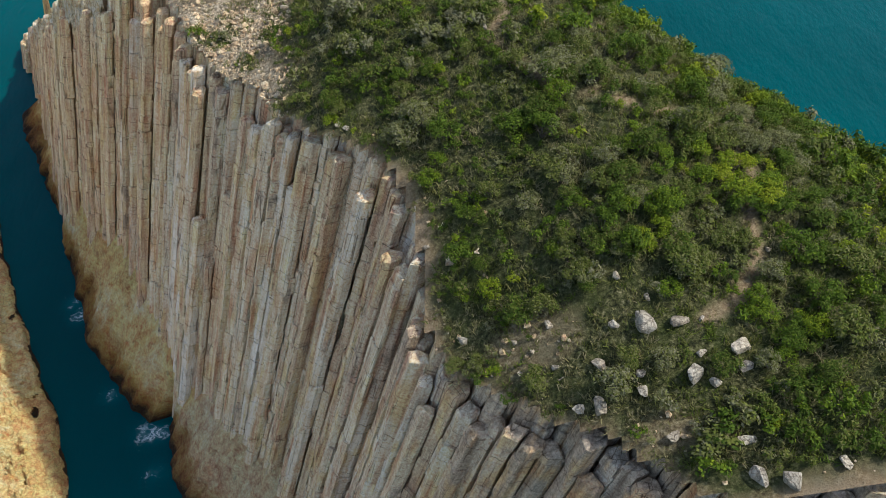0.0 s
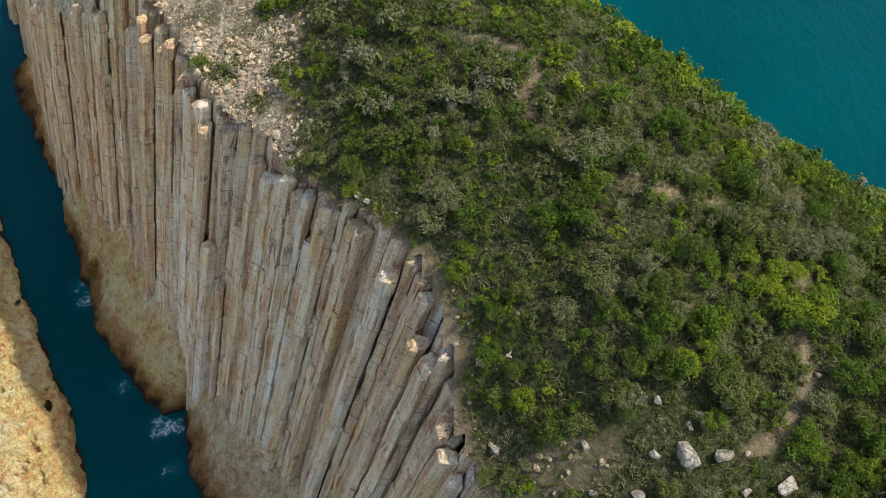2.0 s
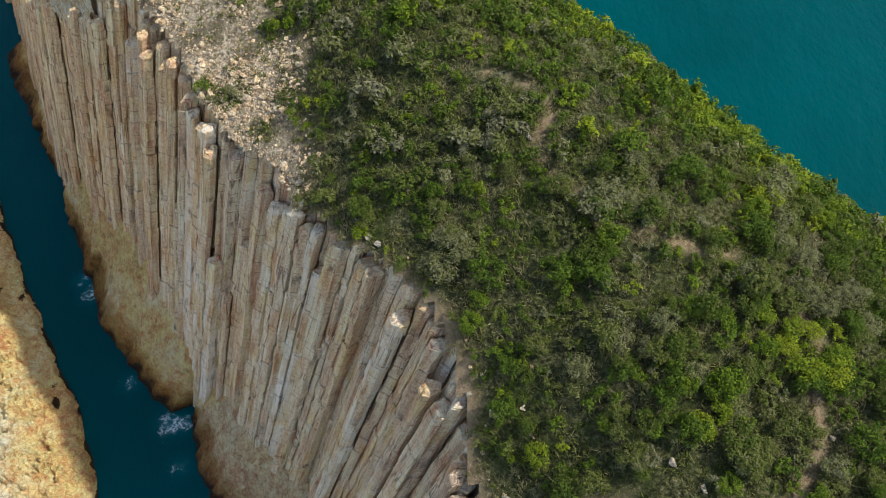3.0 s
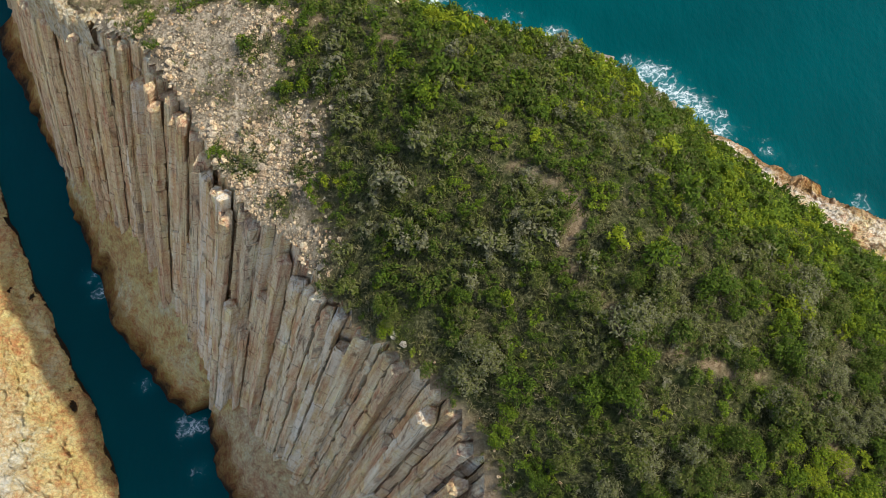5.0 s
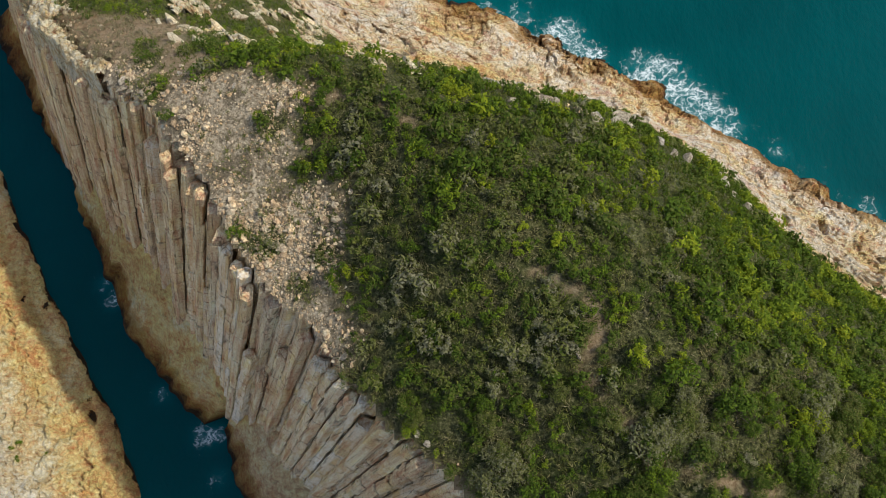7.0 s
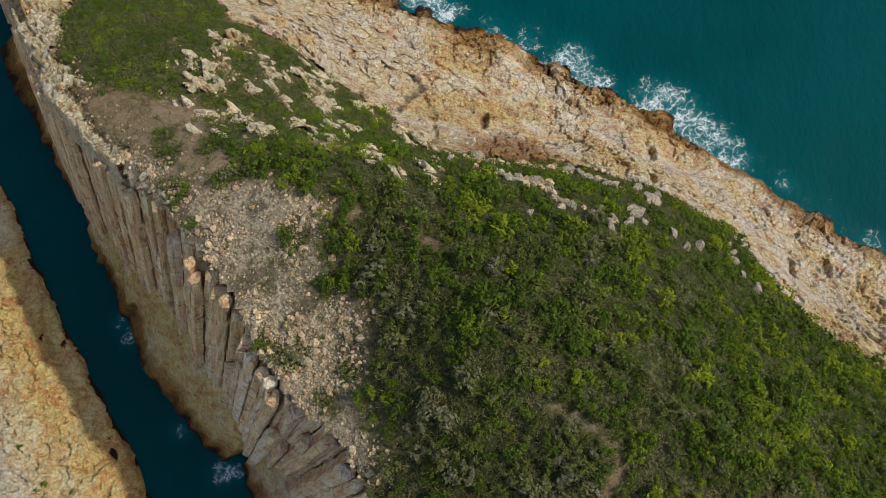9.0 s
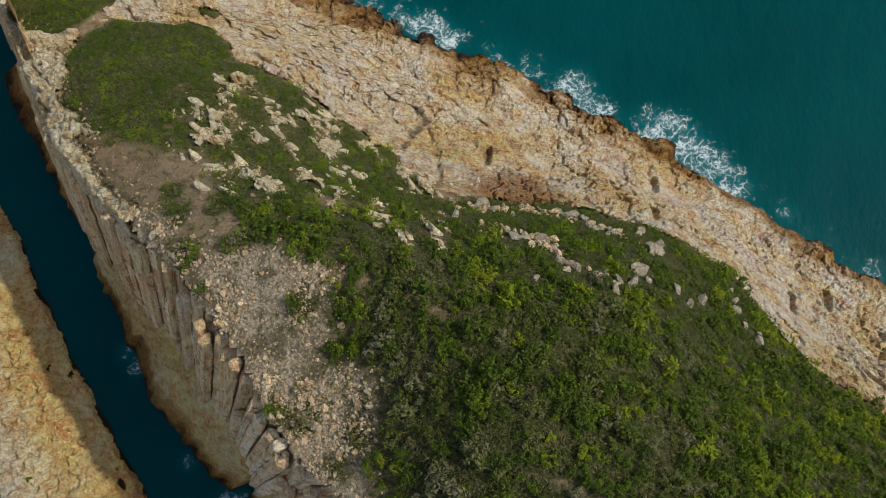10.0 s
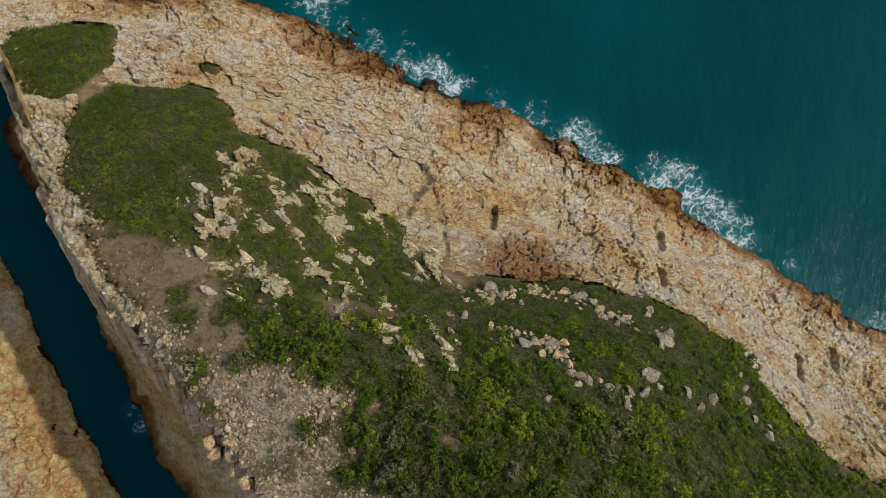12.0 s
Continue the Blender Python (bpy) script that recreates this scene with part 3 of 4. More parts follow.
def leaf_material(name, dry):
    m, n, l, b = material(name, 0.7)
    b.inputs["Specular IOR Level"].default_value = 0.08
    g = n.new("ShaderNodeNewGeometry")
    tone = n.new("ShaderNodeMath")
    tone.operation = "MULTIPLY_ADD"
    l.new(g.outputs["Random Per Island"], tone.inputs[0])
    tone.inputs[1].default_value = 0.26
    l.new(attribute(n, "tone"), tone.inputs[2])
    off = n.new("ShaderNodeMath")
    off.operation, off.inputs[1].default_value = "SUBTRACT", 0.13
    l.new(tone.outputs[0], off.inputs[0])
    if dry:
        c = ramp(n, l, off.outputs[0], [(0.0, (0.25, 0.21, 0.12)), (0.3, (0.19, 0.17, 0.065)), (0.55, (0.12, 0.135, 0.025)), (1.0, (0.085, 0.13, 0.012))])
    else:
        c = ramp(n, l, off.outputs[0], [(0.0, (0.195, 0.18, 0.11)), (0.14, (0.155, 0.152, 0.062)), (0.30, (0.122, 0.132, 0.026)), (0.46, (0.046, 0.076, 0.010)), (0.60, (0.080, 0.122, 0.012)),
                                        (0.80, (0.145, 0.192, 0.012)), (1.0, (0.24, 0.265, 0.016))])
    l.new(c, b.inputs["Base Color"])
    tr = n.new("ShaderNodeBsdfTranslucent")
    l.new(c, tr.inputs["Color"])
    ms = n.new("ShaderNodeMixShader")
    ms.inputs[0].default_value = 0.25
    l.new(b.outputs[0], ms.inputs[1])
    l.new(tr.outputs[0], ms.inputs[2])
    l.new(ms.outputs[0], n["Material Output"].inputs["Surface"])
    return m


m_leaf = leaf_material("shrub_leaves", False)
m_grass = leaf_material("dry_grass", True)
m_twig, n, l, b = material("grey_brown_twigs")
l.new(ramp(n, l, noise_tex(n, l, coords(n, l), 6, 4), [(0.3, (0.06, 0.045, 0.03)), (0.7, (0.17, 0.13, 0.095))]), b.inputs["Base Color"])

# ---- sea ----
far = [180, 260, 400, 650, 1100, 1900, 3000]
xs = np.array([-v for v in far[::-1]] + list(np.arange(-125, 126, 1.0)) + far, float)
ys = np.array([-v for v in far[::-1]] + list(np.arange(-60, 181, 1.0)) + far[1:], float)
SURGE = ((-31, 142, 4, 0.8), (-22.4, 135.6, 3, 0.75), (-17.7, 132.8, 2.5, 0.7), (-12.7, 130.6, 3, 1.15), (-9.1, 128.4, 2.5, 1.15), (-2.3, 125.3, 2.5, 0.7), (3.5, 122.8, 2.5, 0.85), (10.8, 120, 2.8, 1.0),
         (11.3, 116.8, 3, 1.15), (15, 114.2, 2.5, 1.0), (22.9, 112.8, 3, 0.95), (26.4, 112, 3.5, 1.0), (28.9, 108.4, 3.2, 1.2), (32, 104.7, 3, 1.1), (35, 102.3, 2.5, 0.9), (41.6, 98.2, 2, 0.65), (53, 88, 2.5, 0.9),
         (-77, 144.5, 5, 0.95), (-56.8, 78.6, 1.3, 0.9), (-55.5, 76, 1.1, 0.85), (-46.9, 62.8, 1.1, 0.8), (-40.7, 57.2, 1.5, 0.9), (-38.6, 57.4, 1.2, 0.8), (-38.3, 51.5, 1.2, 0.6))


def foam_amount(x, y):
    h = base_height(x, y)
    shore = step(-4.5, -0.2, h) * 0.22
    near_shore = step(-9, -1.0, h) + step(5, 3, np.hypot(x + 48, y - 66) / 5)
    act = sum(a * np.exp(-((x - cx) ** 2 + (y - cy) ** 2) / (2 * r * r * 0.6)) for cx, cy, r, a in SURGE)
    return np.clip(np.maximum(shore * (y > 80) * (x > -35) * (0.8 + 0.6 * wobble(x, y, 7, 41)), 0.62 * act * np.clip(near_shore, 0.25, 1)), 0, 0.62)


sea, pts = sheet("sea", xs, ys, lambda x, y: 0 * x, lambda x, y, z: z == 0, m_sea)
paint(sea, "foam", foam_amount(pts[:, 0], pts[:, 1]))
tagged(sea, "teal green sea with white surf along the rocks", "sea", kind="structure")

# ---- island ground ----
def ground_height(x, y):
    z = height(x, y)
    return z - 0.45 * bare_rock(x, y, z)


def soil_height(x, y):
    return ground_height(x, y) - 3.0 * step(0.7, 1.0, rock_height(x, y)[2]) * step(66, 70, y)


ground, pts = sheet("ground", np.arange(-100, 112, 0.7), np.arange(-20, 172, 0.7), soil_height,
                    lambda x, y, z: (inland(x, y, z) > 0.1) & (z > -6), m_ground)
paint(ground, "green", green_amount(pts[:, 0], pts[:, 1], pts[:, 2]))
paint(ground, "gravel", np.maximum(rubble_amount(pts[:, 0], pts[:, 1]), 0.35 * step(40, 46, pts[:, 2])))
tagged(ground, "island ground of dark soil, pale gravel and tan bedrock", "ground", kind="structure")


# ---- rock pieces ----
def lattice(u0, u1, v0, v1, s, rng, jitter, thin=0.0):
    out = []
    for j, vv in enumerate(np.arange(v0, v1, s * 0.866)):
        for uu in np.arange(u0 + (j % 2) * s / 2, u1, s):
            if rng.random() >= thin:
                out.append((uu + rng.uniform(-jitter, jitter), vv + rng.uniform(-jitter, jitter)))
    return np.array(out)


def cell(site, near, reach):
    """The part of the plane nearer to site than to any of near, as a polygon."""
    poly = [(-reach, -reach), (reach, -reach), (reach, reach), (-reach, reach)]
    for ox, oy in near - site:
        h = (ox * ox + oy * oy) / 2
        nxt = []
        for k, (px, py) in enumerate(poly):
            qx, qy = poly[(k + 1) % len(poly)]
            a, c = px * ox + py * oy - h, qx * ox + qy * oy - h
            if a <= 0:
                nxt.append((px, py))
            if (a < 0) != (c < 0) and a != c:
                t = a / (a - c)
                nxt.append((px + t * (qx - px), py + t * (qy - py)))
        poly = nxt
    return poly


def cells(sites, chosen, reach):
    """Polygons round the chosen sites, with only near sites looked at."""
    boxes = {}
    for i, (u, v) in enumerate(sites):
        boxes.setdefault((int(u // reach), int(v // reach)), []).append(i)
    for i in chosen:
        bu, bv = int(sites[i][0] // reach), int(sites[i][1] // reach)
        near = [k for a in (-1, 0, 1) for c in (-1, 0, 1) for k in boxes.get((bu + a, bv + c), ()) if k != i]
        yield i, cell(sites[i], sites[near], reach)


def block_shape(poly, cx, cy, zf, rng, lift, gap):
    """A flat-topped rock piece with worn edges over the ground zf."""
    p = np.array(poly)
    k = len(p)
    size = np.hypot(p[:, 0], p[:, 1]).mean()
    shrink = 1 - gap * rng.choice((-0.4, -0.4, -0.4, 0.0, 0.0, 0.5, 1.8)) / size
    p = p * shrink * np.array([[rng.uniform(0.95, 1.02)] for _ in range(k)])
    rise = rng.uniform(-lift, lift) * rng.random()
    tx, ty = rng.gauss(0, 0.13), rng.gauss(0, 0.13)
    tight = rng.random() < 0.75
    inner = p * (0.97 if tight else rng.uniform(0.84, 0.93))
    z1, z2 = zf(cx + p[:, 0], cy + p[:, 1]) + rise, zf(cx + inner[:, 0], cy + inner[:, 1]) + rise
    z1 = z1 + p[:, 0] * tx + p[:, 1] * ty - 0.03
    z2 = z2 + inner[:, 0] * tx + inner[:, 1] * ty + (0.0 if tight else 0.08) + np.array([rng.gauss(0, 0.05) for _ in range(k)])
    hx, hy = rng.uniform(-0.3, 0.3) * size, rng.uniform(-0.3, 0.3) * size
    peak = (hx, hy, float(z2.mean()) + rng.gauss(0.03, 0.12))
    rows = [(x, y, z - 0.75) for (x, y), z in zip(p, z1)] + [(x, y, z) for (x, y), z in zip(p, z1)] + [(x, y, z) for (x, y), z in zip(inner, z2)]
    faces = [(r * k + q, r * k + (q + 1) % k, (r + 1) * k + (q + 1) % k, (r + 1) * k + q) for r in (0, 1) for q in range(k)]
    rows.append(peak)
    faces += [(2 * k + q, 2 * k + (q + 1) % k, 3 * k) for q in range(k)]
    return rows, faces


class Heap:
    """Many small shapes gathered into one mesh."""
    def __init__(self):
        self.v, self.f, self.n = [], [], 0

    def add(self, verts, faces):
        self.v.extend(verts)
        self.f.extend(tuple(i + self.n for i in f) for f in faces)
        self.n += len(verts)

    def link(self, name, mat, parent, label, category):
        return tagged(link_mesh(name, self.v, self.f, mat, parent), label, category if not parent else "", kind="stuff")


def lay_blocks(sites, ok, zf, lift, gap, chosen_part, part_name, owner, mat_one, mat_many, rng):
    heap, made = Heap(), 0
    for i, poly in cells(sites, np.where(ok)[0], 4.2):
        if len(poly) < 3:
            continue
        cx, cy = sites[i]
        rows, faces = block_shape(poly, cx, cy, zf, rng, lift, gap)
        if chosen_part(cx, cy) and made < 290:
            z = rows[0][2]
            ob = link_mesh(part_name, [(x, y, zz - z) for x, y, zz in rows], faces, mat_one, owner)
            ob.location = (cx, cy, z)
            made += 1
        else:
            heap.add([(x + cx, y + cy, zz) for x, y, zz in rows], faces)
    heap.link(part_name + "_field", mat_many, owner, "", "")

# ---- column cliff ----
def column_shape(poly, low, high, rng):
    verts, faces, k, z = [], [], len(poly), low
    wide, ox, oy = rng.uniform(0.87, 1.0), rng.uniform(-0.14, 0.14), rng.uniform(-0.14, 0.14)

    def ring(zz, s, dx, dy, rough):
        for px, py in poly:
            e = s + rng.uniform(-rough, rough)
            verts.append((px * e + dx + LEAN[0] * (zz - high), py * e + dy + LEAN[1] * (zz - high), zz - high))
    while z < high - 0.05:
        top = min(high, z + rng.choice((0.7, 1.2, 1.8, 2.6, 3.8)) * rng.uniform(0.7, 1.3))
        if high - top < 0.5:
            top = high
        dx, dy, s = ox + rng.gauss(0, 0.06), oy + rng.gauss(0, 0.06), wide * rng.uniform(0.92, 1.03)
        ring(z + 0.01, s * 0.90, dx, dy, 0.01)
        ring(z + 0.06, s, dx, dy, 0.03)
        ring(top - 0.06, s, dx, dy, 0.03)
        ring(top, s * 0.90, dx, dy, 0.01)
        z = top
    cx = len(verts)
    for q in range(k):                       # worn, uneven head
        x, y, zz = verts[cx - k + q]
        verts.append((x * 0.72, y * 0.72, zz + rng.uniform(-0.05, 0.22)))
    rings = len(verts) // k
    for r in range(rings - 1):
        for q in range(k):
            faces.append((r * k + q, r * k + (q + 1) % k, (r + 1) * k + (q + 1) % k, (r + 1) * k + q))
    faces.append(tuple((rings - 1) * k + q for q in range(k)))
    return verts, faces


rng = random.Random(4)
sites = lattice(-100, 80, -10, 160, 1.32, rng, 0.36)
depth = off_line(sites[:, 0], sites[:, 1], OUTLINE)
depth = depth + 1.1 * wobble(sites[:, 0], sites[:, 1], 5, 61, 3)
band = np.where((depth > 0) & (depth < 4.8) & (sites[:, 0] < 40))[0]
cliff = new("column_cliff")
tagged(cliff, "tall sea cliff of leaning grey and tan rock columns", "cliff", kind="structure")
heap, made = Heap(), 0
for i, poly in cells(sites, band, 2.4):
    if len(poly) < 3:
        continue
    u, v = sites[i]
    z = 50.0
    for _ in range(8):
        z = float(height(u + LEAN[0] * z, v + LEAN[1] * z))
    d = depth[i]
    zone = float(step(4.5, 1.5, math.hypot(u + 34.0, v - 55.5))) + 0.4 * float(step(0.1, 0.6, wobble(u, v, 5, 63)))
    if d < 1.3:
        z -= rng.choice((0.9, 1.3, 1.6, 2.0, 2.4, 3.0)) + 2.0 * zone
    elif d < 2.4:
        z -= rng.uniform(0.6, 1.1) + 1.0 * zone
    else:
        z -= 0.7
    if d < 1.3 and rng.random() < 0.15 and v > 30:
        z -= rng.uniform(3, 24)                  # broken off, with the next row open behind
    if z < 3:
        continue
    low = -2.0 if d < 3.6 else max(-2.0, z - 20)
    vv, ff = column_shape(poly, low, z, rng)
    at = (u + LEAN[0] * z, v + LEAN[1] * z, z)
    if d < 2.4 and made < 295 and v < 84 and v > 18:
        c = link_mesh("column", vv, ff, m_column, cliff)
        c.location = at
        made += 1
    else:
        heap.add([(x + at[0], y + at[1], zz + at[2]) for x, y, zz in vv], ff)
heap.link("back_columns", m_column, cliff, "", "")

# rounded rock at the foot of the cliff, with a dark cleft where the column buttress juts out
WATERLINE = [(-100, 158), (-79, 119), (-72, 107.6), (-69, 102.5), (-64.5, 95.5), (-59.5, 85), (-55.4, 77), (-52.3, 70.8), (-48, 66), (-43.5, 60.6), (-41, 58.4),
             (-38.6, 59.4), (-37.4, 56.2), (-36.4, 53.2), (-35.2, 50.3), (-34.2, 48), (-31, 43.5), (-27, 39), (-24.5, 34), (-20, 26), (-10, 17)]
line = []
for (ax, ay), (bx, by) in zip(OUTLINE, OUTLINE[1:]):
    steps = max(1, int(math.hypot(bx - ax, by - ay) / 0.4))
    line += [(ax + (bx - ax) * k / steps, ay + (by - ay) * k / steps) for k in range(steps)]
line = np.array([p for p in line if p[1] > 27 and p[1] < 125 and p[0] < -13])
for _ in range(60):
    line[1:-1] = (line[:-2] + line[1:-1] * 2 + line[2:]) / 4
tang = np.gradient(line, axis=0)
tang /= np.hypot(tang[:, 0], tang[:, 1])[:, None]
outw = np.stack([tang[:, 1], -tang[:, 0]], -1)
reach = np.arange(-2, 14, 0.1)
wides = []
for p, o in zip(line, outw):
    q = p + o * reach[:, None]
    wet = off_line(q[:, 0], q[:, 1], WATERLINE) < 0
    wides.append(reach[int(np.argmax(wet))] if wet.any() else 14.0)
levels = np.concatenate([[-2.5, -0.8], np.arange(0.2, 27, 0.6)])
verts, faces = [], []
for hi, h in enumerate(levels):
    for k, (p, o, wide) in enumerate(zip(line, outw, wides)):
        south = float(step(58.5, 57, p[1]))
        tall = (1 - 0.75 * float(step(98, 118, p[1]))) * 16 + 4 * float(wobble(k * 0.4, 0, 7, 71)) - 3 * south
        f = max(0.0, 1 - max(h, 0) / tall)
        out = wide * f ** (1.25 - 0.35 * south) - 2.4 * (1 - f)
        rough = 0.7 * float(wobble(k * 0.4, h * 1.3, 4, 72, 4)) + 0.9 * float(wobble(k * 0.4, h * 0.15, 1.7, 73, 2))
        rough += 0.4 * float(wobble(k * 0.4, h * 0.8, 1.1, 76, 2))
        block = 0.5 * south * (float(hashed(np.floor(k / 4 + 2 * wobble(k, h, 9, 74)), np.floor(h / 2.4), 7)) - 0.5)
        out += (rough + block) * (0.3 + f) * float(step(-1, 1.5, h))
        verts.append((p[0] + o[0] * out + LEAN[0] * h * 0.9, p[1] + o[1] * out + LEAN[1] * h, h))
nk = len(line)
for r in range(len(levels) - 1):
    for k in range(nk - 1):
        faces.append((r * nk + k, r * nk + k + 1, (r + 1) * nk + k + 1, (r + 1) * nk + k))
foot = link_mesh("cliff_foot", verts, faces, m_apron)
paint(foot, "pink", [float(step(58.5, 56.5, v[1])) for v in verts])
tagged(foot, "rounded orange-brown rock foot of the cliff, dark at the waterline", "rock", kind="structure")

# ---- land across the channel ----
BANK = [(-62, -120), (-55, -20), (-47, 20), (-46.4, 44), (-47.9, 48.2), (-50.3, 54), (-53.4, 59.7), (-57.5, 67), (-61.6, 72.8), (-67.6, 82), (-72.8, 91.9), (-77.6, 100.5), (-90, 125), (-105, 150), (-150, 220), (-190, 300)]


def bank_top(x, y):
    d = off_line(x, y, BANK) + 0.9 * wobble(x, y, 5, 21, 4)
    rise = 1.2 * step(0, 0.7, d) + 1.3 * step(2.2, 4.2, d) + 0.42 * np.maximum(0, np.minimum(d, 30) - 4) + 0.15 * np.maximum(0, d - 30)
    return np.where(d > 0, rise, d * 1.5) + step(1, 4, d) * 0.8 * wobble(x, y, 6, 22, 4)


def bank_rock(x, y):
    a, ja = broken(x, y, 3.8, 301)
    c, jc = broken(x, y, 1.6, 311)
    e, je = broken(x, y, 0.8, 321)
    z = bank_top(x, y)
    near = step(28, 38, y) * step(122, 116, y) * step(-106, -101, x)
    land = step(0.3, 1.5, z) * near
    return z + land * (0.35 * a + 0.30 * c + 0.15 * e) + near * step(1.5, 3.0, z) * (0.3 * a + 0.35 * c + 0.2 * e + 0.15 * wobble(x, y, 1.2, 331, 3) - 0.7 * step(0.12, 0, ja) - 0.5 * step(0.15, 0, jc)) - 0.1 - 1.0 * step(1.7, 0.6, np.hypot(x + 56.8, y - 59.3) + 0.7 * wobble(x, y, 1.5, 332))


bank, pts = sheet("opposite_shore", np.concatenate([np.arange(-420, -102, 6.0), np.arange(-102, -43, 0.3)]), np.concatenate([np.arange(-120, 36, 4.0), np.arange(36, 118, 0.3), np.arange(118, 300, 4.0)]), bank_rock, lambda x, y, z: z > -4, m_bank, False)
tagged(bank, "sunlit tan and white rock shore across the narrow channel", "rock shore", kind="structure")
# ---- jointed rock of the sea shore ----
def rock_top(x, y):
    return rock_height(x, y)[0]


PAVED = [(-40, 131), (-27, 130), (-16, 121), (-10, 113), (-17, 112), (-24, 114), (-33, 118), (-41, 124)]
rock, pts = sheet("shore_rock", np.arange(-86, 70, 0.28), np.arange(66, 152, 0.28), rock_top,
                  lambda x, y, z: (rock_height(x, y)[1] > 0.2) & (inland(x, y, height(x, y)) > -0.9) & (z > -2.5), m_blocks, False)
px, py, pz = pts[:, 0], pts[:, 1], pts[:, 2]
paint(rock, "vein", vein_amount(px, py))
paint(rock, "pale", np.maximum(step(7, 4, inland(px, py, pz)) * step(12, 17, pz), step(0.2, 0.6, outcrop_amount(px, py)) * step(20, 25, pz)))
paint(rock, "brown", step(1.2, 0.6, np.hypot((px + 2) / 7.5, (py - 95) / 5.5) + 0.5 * wobble(px, py, 4, 103)))
tagged(rock, "fractured cream, golden and pinkish rock sloping down to the sea", "rock shore", kind="structure")
rng = random.Random(9)
sites = lattice(-60, 0, 100, 140, 1.35, rng, 0.5, 0.25)
ok = within(sites[:, 0], sites[:, 1], PAVED) + 2.0 * wobble(sites[:, 0], sites[:, 1], 6, 105) > 0
lay_blocks(sites, ok, lambda x, y: height(x, y) + 0.25, 0.30, 0.08, lambda x, y: True, "rock_block", rock, m_block, m_blocks, rng)

# ---- boulders and loose stones ----
def rock_template(rng, points, flat):
    bm = bmesh.new()
    for _ in range(points):
        d = Vector((rng.gauss(0, 1), rng.gauss(0, 1), rng.gauss(0, 1))).normalized()
        r = rng.uniform(0.8, 1.0)
        bm.verts.new((d.x * r, d.y * r * rng.uniform(0.8, 1.0), d.z * r * flat))
    out = bmesh.ops.convex_hull(bm, input=bm.verts)
    bmesh.ops.delete(bm, geom=[p for p in bm.verts if not p.link_faces], context="VERTS")
    return bm


def hull_arrays(rng, points, flat):
    bm = rock_template(rng, points, flat)
    bm.verts.index_update()
    v = [tuple(p.co) for p in bm.verts]
    f = [tuple(q.index for q in p.verts) for p in bm.faces]
    bm.free()
    return np.array(v), f


rng = random.Random(21)
boulder_meshes = []
for k in range(16):
    bm = rock_template(rng, 15, 0.75)
    bmesh.ops.bevel(bm, geom=list(bm.edges), offset=0.04, segments=1, affect="EDGES")
    me = bpy.data.meshes.new("boulder")
    bm.to_mesh(me)
    bm.free()
    me.materials.append(m_boulder if k < 8 else m_crag)
    boulder_meshes.append(me)


def boulder(x, y, size, rng, label, group, sink=0.25, kind=0):
    if float(inland(x, y, height(x, y))) < 0.6 + 0.5 * size:
        return None
    ob = new("boulder", boulder_meshes[rng.randrange(8) + 8 * kind])
    z = float(ground_height(x, y))
    s = (size * (rng.uniform(0.85, 1.25) + 0.7 * kind), size * rng.uniform(0.7, 1.0) * (1 - 0.2 * kind), size * rng.uniform(0.7, 1.05))
    ob.matrix_world = Matrix.LocRotScale((x, y, z + size * (0.5 - sink)), Euler((rng.uniform(-0.4, 0.4), rng.uniform(-0.4, 0.4), rng.gauss(-0.6, 0.4) if kind else rng.uniform(0, 6.28))), s)
    return tagged(ob, label, "boulder", group)


FRONT = ((10.1, 30.4, 1.0), (12.0, 30.3, 0.75), (8.8, 33.4, 0.4), (10.4, 31.9, 0.35), (8.5, 30.7, 0.45), (7.5, 28.6, 0.75), (7.4, 26.5, 0.75), (6.4, 26.7, 0.4), (9.7, 27.8, 0.5), (9.7, 26.8, 0.55),
         (12.4, 27.3, 0.9), (13.0, 28.4, 0.4), (15.0, 28.6, 0.75), (15.2, 27.5, 0.55), (13.5, 26.8, 0.45), (11.1, 24.3, 0.6), (14.6, 23.6, 0.55), (10.0, 23.0, 0.95), (10.9, 22.7, 1.0), (-0.2, 32.7, 0.5),
         (2.9, 31.5, 0.3), (3.9, 30.6, 0.35), (4.9, 31.8, 0.35), (14.9, 21.7, 0.8), (16.4, 21.4, 0.8), (17.6, 21.3, 0.8), (18.9, 21.8, 0.5), (13.2, 30.3, 0.3), (5.2, 29.3, 0.35), (3.2, 29.6, 0.3),
         (-9.4, 49.6, 0.35), (-8.7, 48.9, 0.4), (-5.4, 43.8, 0.3), (-3.4, 40.8, 0.35), (-2.6, 38.8, 0.3), (17.5, 34.4, 0.3), (1.4, 53.9, 0.35))
for x, y, s in FRONT:
    boulder(x, y, s, rng, "angular pale grey boulder half sunk in scrub", "boulders by the cliff edge")
